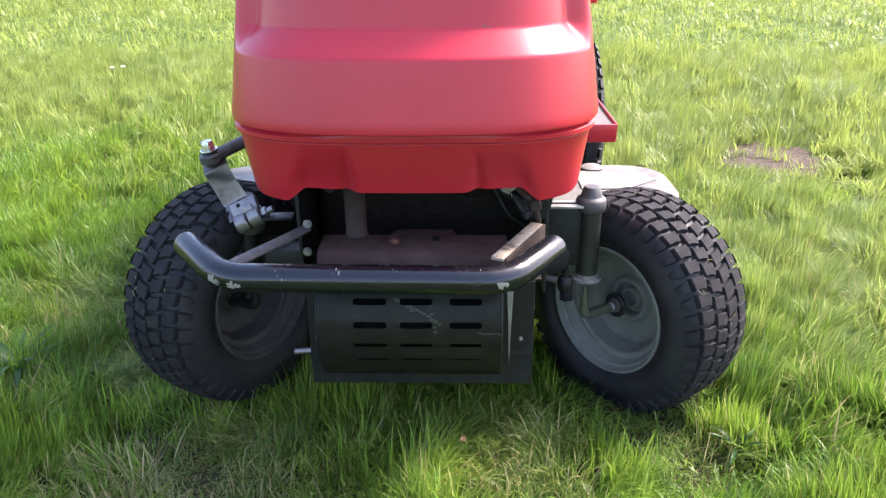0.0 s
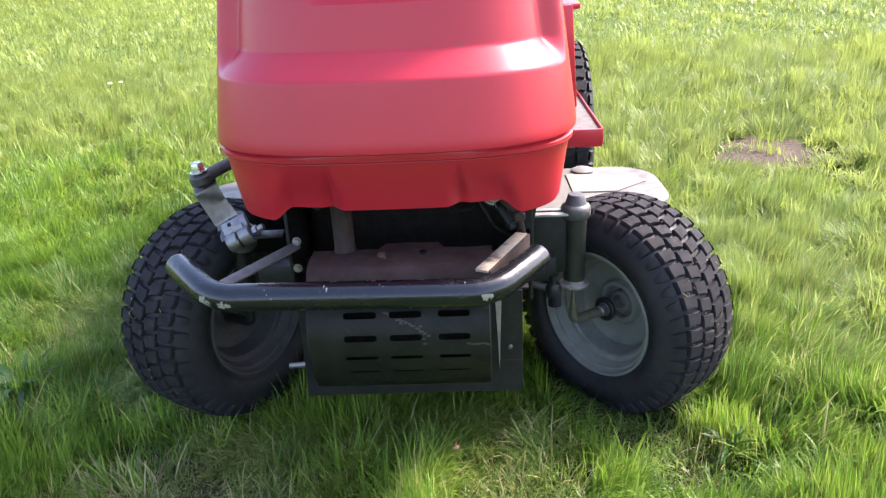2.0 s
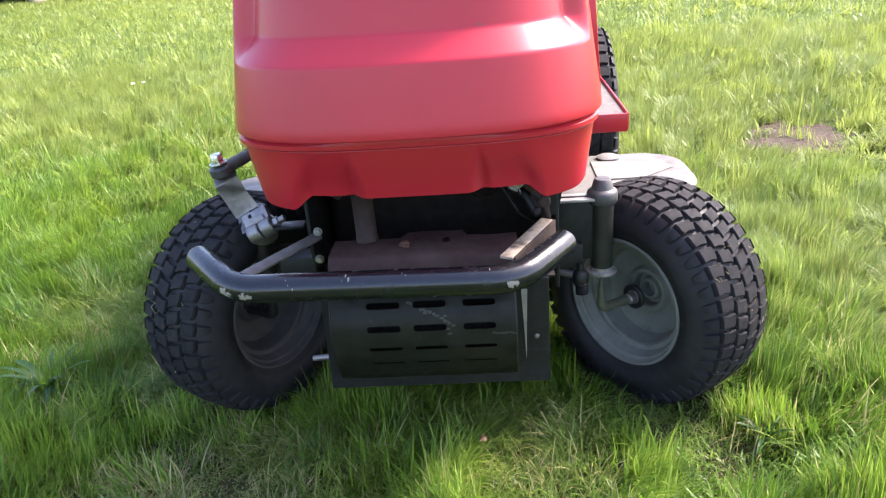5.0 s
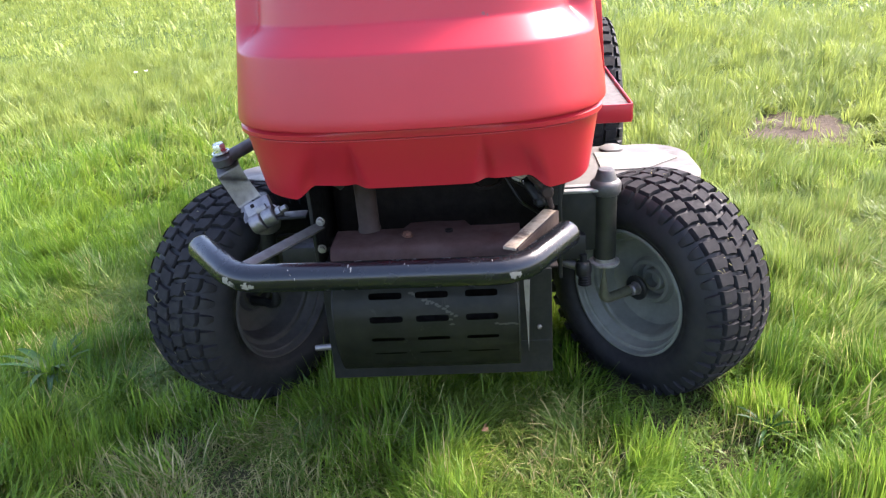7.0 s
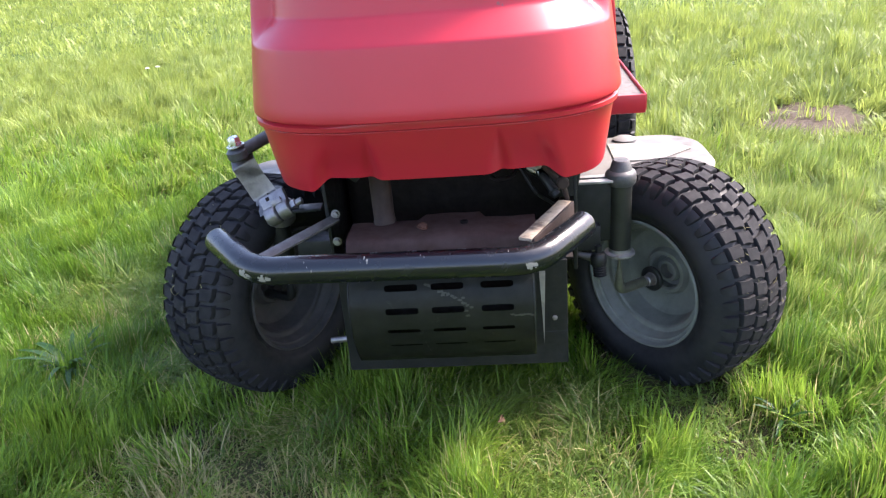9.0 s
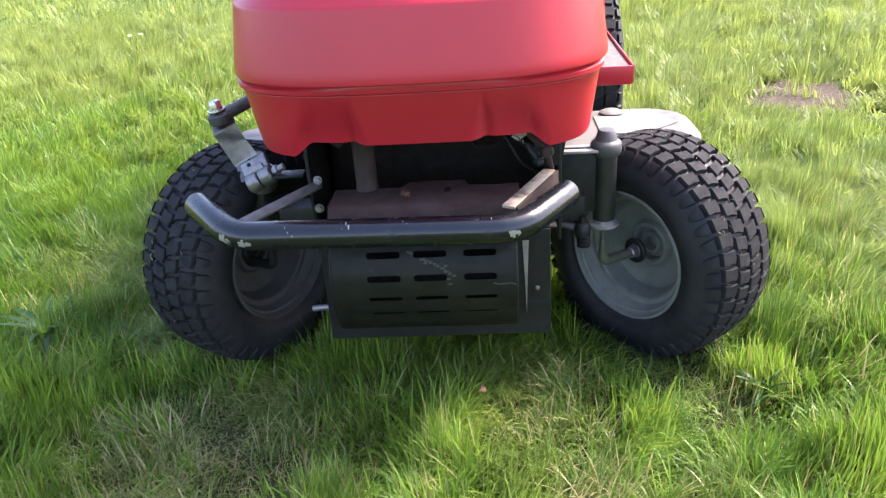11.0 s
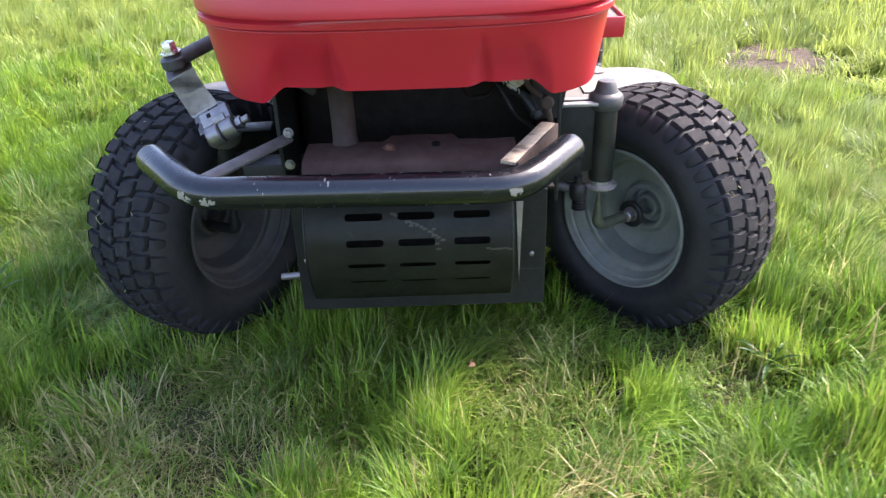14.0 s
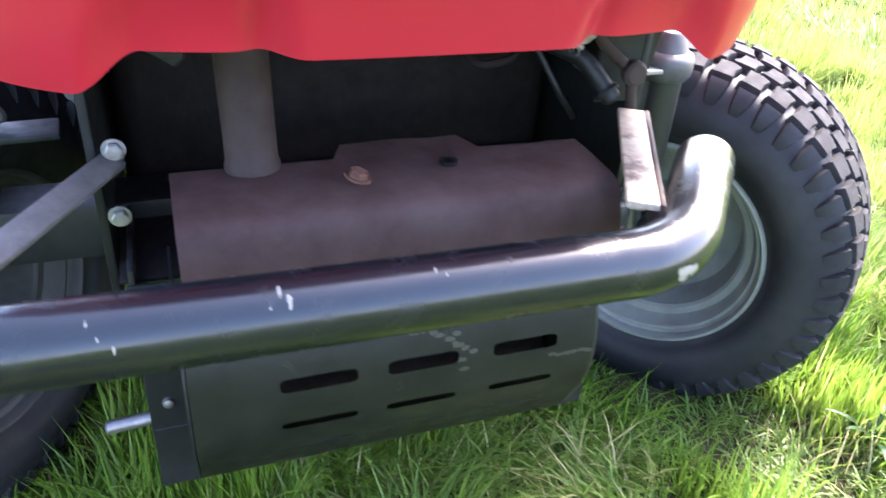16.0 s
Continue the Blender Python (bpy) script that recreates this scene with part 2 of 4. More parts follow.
# Near-black: part of the engine bay's shade is put into this colour.
ENGINE = simple("near_black_engine_casting", (0.007, 0.0055, 0.005), (0.016, 0.0125, 0.0115), (0.5, 0.75), scale=50, bump=0.3, spec=0.1)
MAT_RUBBER = simple("grey_footplate_mat", (0.07, 0.065, 0.06), (0.13, 0.12, 0.11), (0.7, 0.9), scale=60, bump=0.3)
BARK = simple("pinkish_brown_bark", (0.20, 0.14, 0.11), (0.36, 0.27, 0.22), (0.8, 0.95), scale=9, bump=0.9)
FENCE = simple("dark_weathered_fence_wood", (0.05, 0.036, 0.026), (0.10, 0.075, 0.052), (0.8, 0.95), scale=6, bump=0.4)
HEDGE = blade_material("dark_hedge_leaves", (0.010, 0.022, 0.006), (0.020, 0.042, 0.010), (0.045, 0.075, 0.018))
GRASS = blade_material("green_grass_blades", (0.024, 0.056, 0.009), (0.104, 0.172, 0.028), (0.28, 0.345, 0.088))
FAR = blade_material("far_field_grass_blades", (0.066, 0.104, 0.0175), (0.146, 0.198, 0.036), (0.272, 0.322, 0.078))
GREEN = blade_material("fresh_green_grass_blades", (0.018, 0.052, 0.005), (0.072, 0.152, 0.013), (0.22, 0.32, 0.038))
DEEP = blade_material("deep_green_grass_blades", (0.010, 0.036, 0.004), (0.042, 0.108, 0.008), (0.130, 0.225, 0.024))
LUSH = blade_material("bright_young_grass_blades", (0.030, 0.080, 0.008), (0.088, 0.178, 0.015), (0.20, 0.295, 0.038))
MATTED = blade_material("matted_old_grass_blades", (0.024, 0.058, 0.007), (0.070, 0.132, 0.018), (0.17, 0.235, 0.046))
STRAW = blade_material("dry_straw_blades", (0.105, 0.098, 0.032), (0.21, 0.185, 0.070), (0.40, 0.355, 0.17))
LEAF_BROWN = simple("dead_brown_leaf", (0.075, 0.040, 0.022), (0.13, 0.072, 0.038), (0.6, 0.8), scale=80)
WEED = blade_material("bluish_weed_leaves", (0.012, 0.042, 0.009), (0.020, 0.060, 0.014), (0.038, 0.09, 0.022))
WHITE = simple("white_petals", (0.34, 0.35, 0.28), (0.44, 0.45, 0.38), (0.6, 0.8), scale=200)


# ---- mesh helpers ----
def finish(bm, name, mat, parent=None, label="", smooth=35, m=None):
    bmesh.ops.recalc_face_normals(bm, faces=bm.faces[:])
    me = bpy.data.meshes.new(name)
    bm.to_mesh(me)
    bm.free()
    me.materials.append(mat)
    me.shade_smooth()
    me.set_sharp_from_angle(angle=radians(smooth))
    ob = new(name, me)
    if parent:
        ob.parent = parent
    if m is not None:
        ob.matrix_local = m
    if label:
        tagged(ob, label)
    return ob


def part(name, bm, material, parent, label="", smooth=35, m=None):
    return finish(bm, name, material, parent, label, smooth, m)


def add_box(bm, size, m=None, bevel=0.002, seg=2):
    r = bmesh.ops.create_cube(bm, size=1.0)
    vs = r["verts"]
    bmesh.ops.scale(bm, vec=size, verts=vs)
    if bevel:
        es = list({e for v in vs for e in v.link_edges})
        out = bmesh.ops.bevel(bm, geom=es, offset=bevel, segments=seg, affect="EDGES", profile=0.5)
        vs = list({v for f in out["faces"] for v in f.verts} | {v for v in vs if v.is_valid})
        vs = [v for v in vs if v.is_valid]
    if m is not None:
        bmesh.ops.transform(bm, matrix=m, verts=vs)
    return bm


def box(size, m=None, bevel=0.002, seg=2):
    return add_box(bmesh.new(), size, m, bevel, seg)


def add_lathe(bm, profile, seg=32, m=None, close=False):
    """profile: (radius, height) pairs, turned round z."""
    rings = []
    for r, h in profile:
        if r < 1e-6:
            rings.append([bm.verts.new((0, 0, h))])
        else:
            rings.append([bm.verts.new((r * math.cos(2 * math.pi * i / seg), r * math.sin(2 * math.pi * i / seg), h)) for i in range(seg)])
    pairs = list(zip(rings, rings[1:]))
    if close:
        pairs.append((rings[-1], rings[0]))
    for a, b in pairs:
        for i in range(seg):
            j = (i + 1) % seg
            if len(a) == 1 and len(b) == 1:
                continue
            if len(a) == 1:
                bm.faces.new((a[0], b[i], b[j]))
            elif len(b) == 1:
                bm.faces.new((a[i], a[j], b[0]))
            else:
                bm.faces.new((a[i], a[j], b[j], b[i]))
    if m is not None:
        bmesh.ops.transform(bm, matrix=m, verts=[v for r in rings for v in r])
    return bm


def lathe(profile, seg=32, m=None, close=False):
    return add_lathe(bmesh.new(), profile, seg, m, close)


def rod_profile(r, h, b=0.0015):
    return [(0, 0), (r - b, 0), (r, b), (r, h - b), (r - b, h), (0, h)]


def along(a, b):
    """The pose with z from a towards b."""
    a, b = Vector(a), Vector(b)
    return Matrix.Translation(a) @ (b - a).to_track_quat("Z", "Y").to_matrix().to_4x4()


def rod(a, b, r, seg=20, bevel=0.0015):
    return lathe(rod_profile(r, (Vector(b) - Vector(a)).length, bevel), seg, along(a, b))


def add_rod(bm, a, b, r, seg=20, bevel=0.0015):
    return add_lathe(bm, rod_profile(r, (Vector(b) - Vector(a)).length, bevel), seg, along(a, b))


def bar(a, b, w, t, up=(0, 0, 1), bevel=0.0012):
    """A flat bar from a to b: w wide, t thick along up."""
    a, b, up = Vector(a), Vector(b), Vector(up)
    x = (b - a).normalized()
    y = up.cross(x).normalized()
    z = x.cross(y)
    rot = Matrix((x, y, z)).transposed().to_4x4()
    return box(((b - a).length, w, t), Matrix.Translation((a + b) / 2) @ rot, bevel)


def plate(outline, thick, m=None, bevel=0.001):
    """A sheet with the given (x, y) outline, from z = 0 to thick."""
    bm = bmesh.new()
    f = bm.faces.new([bm.verts.new((x, y, 0)) for x, y in outline])
    r = bmesh.ops.extrude_face_region(bm, geom=[f])
    bmesh.ops.translate(bm, vec=(0, 0, thick), verts=[v for v in r["geom"] if isinstance(v, bmesh.types.BMVert)])
    if bevel:
        bmesh.ops.bevel(bm, geom=[e for e in bm.edges], offset=bevel, segments=1, affect="EDGES")
    if m is not None:
        bmesh.ops.transform(bm, matrix=m, verts=bm.verts[:])
    return bm


def tube(points, r, seg=28, cap=True, dome=0.6):
    """A swept round tube along a polyline, with slightly rounded ends."""
    bm = bmesh.new()
    pts = [Vector(p) for p in points]
    rings = []
    ref = Vector((0, 0, 1))
    for i, p in enumerate(pts):
        d = (pts[min(i + 1, len(pts) - 1)] - pts[max(i - 1, 0)]).normalized()
        u = (ref - d * ref.dot(d)).normalized()
        v = d.cross(u)
        rings.append([bm.verts.new(p + r * (math.cos(2 * math.pi * k / seg) * u + math.sin(2 * math.pi * k / seg) * v)) for k in range(seg)])
    for a, b in zip(rings, rings[1:]):
        for k in range(seg):
            bm.faces.new((a[k], a[(k + 1) % seg], b[(k + 1) % seg], b[k]))
    if cap:
        for ring, p, q in ((rings[0], pts[0], pts[1]), (rings[-1], pts[-1], pts[-2])):
            out = (p - q).normalized()
            last = ring
            for q in (0.35, 0.65, 0.9):
                nxt = [bm.verts.new(p + (v.co - p) * math.sqrt(1 - q * q) + out * r * dome * q) for v in ring]
                for k in range(seg):
                    bm.faces.new((last[k], last[(k + 1) % seg], nxt[(k + 1) % seg], nxt[k]))
                last = nxt
            bm.faces.new(last)
    return bm


def arc_path(corners, radius, steps=8):
    """A polyline with its inner corners rounded."""
    pts = [Vector(c) for c in corners]
    out = [pts[0]]
    for a, b, c in zip(pts, pts[1:], pts[2:]):
        u, v = (a - b).normalized(), (c - b).normalized()
        half = u.angle(v) / 2
        d = radius / math.tan(half)
        p, q = b + u * d, b + v * d
        for i in range(steps + 1):
            s = i / steps
            out.append((1 - s) ** 2 * p + 2 * s * (1 - s) * (b + (p + q - 2 * b) * 0.12) + s * s * q)
    out.append(pts[-1])
    return out


def hex_bolt(r, h, m):
    bm = bmesh.new()
    add_lathe(bm, [(0, 0), (r * 1.35, 0), (r * 1.35, 0.0015), (r * 1.05, 0.0015)], 20, m)
    add_lathe(bm, [(0, 0.001), (r, 0.001), (r, h * 0.85), (r * 0.85, h), (0, h)], 6, m)
    return bm


# ---- the lawn tractor: hood ----
tractor = tagged(new("lawn_tractor"), "red ride-on lawn tractor standing on long grass, front wheels splayed", "lawn tractor")
tractor.empty_display_size = 0.2
CX = -0.004                           # the hood's middle


def depth_of(w, z):
    """How far the rounded front reaches back, and how square it is: the skirt is squarer than the hood."""
    k = smoothstep(0.572, 0.582, z)
    return (0.47 + 0.15 * k) * w, 3.4 - 0.3 * k


def plan(w, f, z, back=0.62, ns=6, nf=190):
    """One level of the hood from above: right side, full rounded front, left side."""
    deep, p = depth_of(w, z)
    right = [(w + 0.012 * (1 - i / ns), back + (f + deep - back) * i / ns) for i in range(ns)]
    for i in range(nf):
        t = math.pi / 2 * i / nf
        right.append((w * math.cos(t) ** (2 / p), f + deep * (1 - math.sin(t))))
    return right + [(0.0, f)] + [(-x, y) for x, y in reversed(right)]


def smoothstep(a, b, x):
    t = min(1, max(0, (x - a) / (b - a)))
    return t * t * (3 - 2 * t)


def loft(levels, shape, closed_top):
    bm = bmesh.new()
    rows = []
    for lev in levels:
        z, w, f = lev
        rows.append([bm.verts.new(shape(x, y, z, w, f)) for x, y in plan(w, f, z)])
    for a, b in zip(rows, rows[1:]):
        for i in range(len(a) - 1):
            bm.faces.new((a[i], a[i + 1], b[i + 1], b[i]))
    if closed_top:
        top = rows[-1]
        n = len(top)
        for i in range(n // 2 - 1):
            bm.faces.new((top[i], top[i + 1], top[n - 2 - i], top[n - 1 - i]))
    return bm


def step_profile(s):
    """0 to 1: a small round, a straight slope, a small cove above."""
    s = min(1, max(0, s))
    r = 0.14
    if s < r:
        v = s * s / (2 * r)
    elif s < 1 - r:
        v = s - r / 2
    else:
        v = 1 - r - (1 - s) ** 2 / (2 * r)
    return v / (1 - r)


def hood_shape(x, y, z, w, f):
    """The upper hood: a step whose recess runs round the front to a narrow rib at each side, and a shallow framed recess above it."""
    a, side = abs(x), math.copysign(1, x)
    deep, p = depth_of(w, z)
    turn = math.atan2(p * min(1, a / w) ** (p - 1) / w, 2 * max(0, 1 - (y - f) / deep) / deep)
    rib = smoothstep(radians(60), radians(73), turn)
    d = 0.027 * step_profile((z - 0.674) / 0.038) * (1 - rib)
    rec = smoothstep(0.768, 0.776, z - 0.010 * smoothstep(0.085, 0.112, a)) * (1 - smoothstep(0.104, 0.112, a)) * (1 - smoothstep(0.822, 0.832, z))
    return (CX + side * (a - d * math.sin(turn)), y + d * math.cos(turn) + 0.006 * rec * (y < f + deep), z)


def valance_shape(x, y, z, w, f):
    """The lower skirt: proud lobes at the corners, a proud middle, creases between them that die out upwards."""
    t = smoothstep(0.568, 0.492, z)
    a = abs(x)
    front = smoothstep(f + 0.19, f + 0.12, y)
    edge = 0.158 + 0.018 * t
    lobe = smoothstep(edge - 0.026, edge + 0.008, a)
    mid = 1 - smoothstep(0.087 - 0.016 * t, 0.089 + 0.008 * t, a)
    hollow = (1 - lobe) * (1 - 0.62 * mid)
    crease = math.exp(-((a - 0.089 - 0.004 * t) / (0.003 + 0.006 * t)) ** 2)
    drop = t * (-0.018 * lobe * (1 - 0.4 * smoothstep(0.225, 0.26, a)) + 0.001 * (1 - lobe) * (1 - mid) - 0.001 * mid)
    y2 = y + front * t * (0.014 * hollow + 0.006 * crease)
    return (CX + x, y2, z + drop)


valance_levels = [(0.5, 0.236, -0.180), (0.489, 0.242, -0.190)]
valance_levels += [(0.487 + 0.076 * k, 0.247 + 0.010 * k, -0.196 - 0.024 * k) for k in (0, 0.02, 0.08, 0.16, 0.25, 0.34, 0.43, 0.52, 0.61, 0.70, 0.79, 0.88, 0.94, 1.0)]
valance_levels += [(0.5645, 0.2565, -0.2195), (0.5652, 0.2600, -0.2240), (0.5675, 0.2617, -0.2266), (0.5735, 0.2623, -0.2276), (0.578, 0.2620, -0.2276), (0.586, 0.2600, -0.2240)]
hood_levels = [(0.590, 0.260, -0.227), (0.5835, 0.2630, -0.2315), (0.5805, 0.2668, -0.2370), (0.5805, 0.2696, -0.2405), (0.5822, 0.2702, -0.2420), (0.5845, 0.2701, -0.2422), (0.592, 0.2697, -0.2417)]
for a, b, d in ((0.60, 0.660, 0.012), (0.662, 0.716, 0.0018), (0.7185, 0.735, 0.006), (0.738, 0.766, 0.008), (0.7665, 0.792, 0.0025), (0.80, 0.832, 0.012)):
    hood_levels += [(float(z), 0.2698 - 0.130 * (z - 0.59), -0.242 + 0.16 * (z - 0.59)) for z in np.arange(a, b, d)]
hood_levels += [(0.838, 0.229, -0.213), (0.850, 0.224, -0.203), (0.862, 0.213, -0.180), (0.871, 0.195, -0.148), (0.877, 0.165, -0.10), (0.880, 0.12, -0.05)]
hood = part("hood", loft(hood_levels, hood_shape, True), RED, tractor, "glossy red moulded hood with a stepped front", 28)
valance = part("valance", loft(valance_levels, valance_shape, False), RED, hood, "scalloped red lower skirt", 26)


# ---- bumper ----
BZ = 0.3828
bumper_pts = arc_path([(-0.344, -0.168, 0.398), (-0.268, -0.251, BZ), (0.130, -0.251, BZ - 0.0042), (0.203, -0.164, 0.392)], 0.066)
bumper = part("bumper", tube(bumper_pts, 0.0203), BUMPER, tractor, "chipped black tubular steel bumper", 60)


# ---- chassis between hood and bumper ----
def side_plate(x):
    return box((0.006, 0.30, 0.22), pose(x, 0.075, 0.385), 0.0015)


part("chassis_plate", side_plate(0.200), SATIN, tractor)
part("chassis_plate", side_plate(-0.195), SATIN, tractor)
engine = part("engine_block", box((0.37, 0.36, 0.33), pose(0.0, 0.22, 0.42), 0.02, 3), ENGINE, tractor, "near-black engine block")
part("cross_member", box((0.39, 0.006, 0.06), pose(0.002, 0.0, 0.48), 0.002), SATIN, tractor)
# Unseen dark wall, added to stop light leaking in from behind.
part("added_back_wall", box((0.50, 0.01, 0.42), pose(CX, 0.42, 0.42), 0.002), ENGINE, tractor)

# Added dark sheet: covers the grass below so that the bay stays black.
part("added_dark_pan", box((0.385, 0.13, 0.004), pose(0.002, -0.030, 0.306), 0.001), ENGINE, tractor)

# rusty ledge with a hole, a lump of a bolt and an upright pipe
bm = bmesh.new()
NX = 30
cols = []
for i in range(NX + 1):
    x = -0.150 + 0.285 * i / NX
    back = -0.100 + 0.024 * smoothstep(-0.047, -0.038, x) * (1 - smoothstep(0.050, 0.059, x))
    wob = 0.0006 * math.sin(i * 0.9)
    prof = [(back, 0.386 + wob), (-0.125, 0.3865 + wob), (-0.158, 0.386 + wob * 0.5), (-0.166, 0.3835), (-0.171, 0.377), (-0.184, 0.342)]
    cols.append([bm.verts.new((x, y, z)) for y, z in prof])
for a, b in zip(cols, cols[1:]):
    for k in range(len(a) - 1):
        bm.faces.new((a[k], a[k + 1], b[k + 1], b[k]))
r = bmesh.ops.solidify(bm, geom=bm.faces[:], thickness=0.003)
ledge = part("ledge_plate", bm, RUST, tractor, "rust-brown folded steel ledge", 40)
# A near-black cup on the plate stands in for the hole's unlit depth.
part("hole_rim", lathe([(0.0035, 0.0), (0.0062, 0.0005), (0.0062, -0.002), (0.0, -0.0025)], 18, pose(0.027, -0.124, 0.3905)), ENGINE, ledge, "dark bolt hole")
part("rusty_bolt", hex_bolt(0.0065, 0.0055, pose(-0.037, -0.132, 0.388, 8, 12, 20)), ORANGE_RUST, ledge)
pipe = part("upright_pipe", lathe([(0, 0), (0.0180, 0), (0.0180, 0.003), (0.0168, 0.006), (0.0165, 0.012), (0.0165, 0.135), (0, 0.135)], 28, along((-0.0985, -0.100, 0.386), (-0.102, -0.090, 0.52))), DARK_RUST, tractor, "dark rusty upright pipe")

# right bracket of angle iron, left brace bars
bracket = part("bracket", bar((0.116, -0.222, 0.398), (0.183, -0.094, 0.402), 0.0200, 0.005), WORN_TAN, tractor, "worn angle-iron bumper bracket")
part("flange", bar((0.1275, -0.226, 0.385), (0.1945, -0.098, 0.389), 0.004, 0.030), DARK_RUST, bracket)
part("brace", bar((-0.262, -0.230, 0.392), (-0.182, -0.072, 0.386), 0.0165, 0.005, (0.30, -0.25, 1)), BRACE, tractor, "bare steel flat brace")
part("brace_bolt", hex_bolt(0.0055, 0.006, pose(-0.181, -0.076, 0.395, 90, 0, 0)), GALV, tractor)
part("plate_bolt", hex_bolt(0.0055, 0.006, pose(-0.184, -0.078, 0.348, 90, 0, 0)), GALV, tractor)

# ---- slotted guard ----
frame_bm = bmesh.new()
add_box(frame_bm, (0.036, 0.004, 0.190), pose(-0.168, -0.106, 0.215), 0.001, 1)
add_box(frame_bm, (0.0525, 0.004, 0.190), pose(0.1568, -0.106, 0.215), 0.001, 1)
add_box(frame_bm, (0.369, 0.004, 0.062), pose(-0.0015, -0.1065, 0.150), 0.001, 1)
guard = part("guard_frame", frame_bm, SATIN, tractor, "satin black guard frame")
part("guard_cheek", box((0.004, 0.10, 0.20), pose(-0.182, -0.054, 0.22), 0.001), SATIN, guard)
part("guard_cheek", box((0.004, 0.10, 0.20), pose(0.180, -0.054, 0.22), 0.001), SATIN, guard)


def guard_profile(s):
    """The bowed sheet: s from 0 at its top to 1 at its foot."""
    a = radians(-55 + 112 * s)
    return (-0.088 - 0.1 * math.cos(a), 0.255 - 0.1 * math.sin(a) - 0.012 * smoothstep(0.75, 1.0, s))


def guard_panel():
    """Quads between grid lines, left out where a slot is; the slots' ends are rounded by extra columns."""
    slot_x = [(-0.1000, -0.0490), (-0.0285, 0.0215), (0.0475, 0.0965)]
    slot_s = [(0.190, 0.243), (0.376, 0.429), (0.564, 0.597), (0.744, 0.763)]
    xs = [-0.155, -0.13, 0.115, 0.127, 0.035, -0.038]
    for a, b in slot_x:
        xs += [a, a + 0.002, a + 0.006, b - 0.006, b - 0.002, b]
    xs = sorted(xs)
    ss = [i / 24 for i in range(25)]
    ss = [s for s in ss if all(not (a - 0.012 < s < b + 0.012) for a, b in slot_s)]
    for a, b in slot_s:
        ss += [a, (a + b) / 2, b]
    ss = sorted(ss)
    bm = bmesh.new()
    grid = {}
    for i, x in enumerate(xs):
        for j, s in enumerate(ss):
            t = s
            for a, b in slot_s:
                if s in (a, b):
                    for c, d in slot_x:
                        if abs(x - c) < 1e-9 or abs(x - d) < 1e-9:
                            t = (a + b) / 2 + (s - (a + b) / 2) * 0.55
                        elif abs(x - c - 0.002) < 1e-9 or abs(x - d + 0.002) < 1e-9:
                            t = (a + b) / 2 + (s - (a + b) / 2) * 0.9
            y, z = guard_profile(t)
            grid[i, j] = bm.verts.new((x, y, z))
    for i in range(len(xs) - 1):
        for j in range(len(ss) - 1):
            xm, sm = (xs[i] + xs[i + 1]) / 2, (ss[j] + ss[j + 1]) / 2
            if any(a < xm < b for a, b in slot_x) and any(a < sm < b for a, b in slot_s):
                continue
            bm.faces.new((grid[i, j], grid[i + 1, j], grid[i + 1, j + 1], grid[i, j + 1]))
    bmesh.ops.solidify(bm, geom=bm.faces[:], thickness=0.002)
    return bm


panel = part("slotted_panel", guard_panel(), GUARD, guard, "bowed black sheet with rows of slots", 40)
for gx, mat in ((0.1274, GUARD), (-0.1575, SATIN)):
    side = [guard_profile(i / 20) for i in range(21)]
    bm = plate([(y, z) for y, z in side] + [(-0.1045, side[-1][1]), (-0.1045, side[0][1])], 0.0018, Matrix(((0, 0, 1, gx), (1, 0, 0, 0), (0, 1, 0, 0), (0, 0, 0, 1))), 0)
    part("panel_end", bm, mat, guard, "")
part("bare_strip", plate([(0.1385, 0.292), (0.1485, 0.292), (0.1460, 0.225), (0.1440, 0.160), (0.1415, 0.225)], 0.0015, pose(0, -0.1085, 0, 90, 0, 0), 0), GALV, guard, "pale bare steel strip")
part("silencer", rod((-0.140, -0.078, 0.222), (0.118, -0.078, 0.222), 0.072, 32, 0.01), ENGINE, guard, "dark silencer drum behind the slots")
for x in (-0.172, 0.162):
    part("screw", lathe([(0, 0), (0.0042, 0), (0.0038, 0.003), (0.002, 0.004), (0, 0.004)], 14, pose(x, -0.108, 0.206, 90, 0, 0)), ZINC, guard)
part("stub_bolt", rod((-0.183, -0.075, 0.163), (-0.222, -0.075, 0.160), 0.0055, 16), ZINC, guard, "bright threaded bolt stub")


# ---- wheels ----
def tyre_radius(x, w, R):
    """The outer radius of the bare tyre at a place across it."""
    a = abs(x) / w
    return R - 0.0105 - 0.006 * a ** 2 - 0.022 * a ** 7


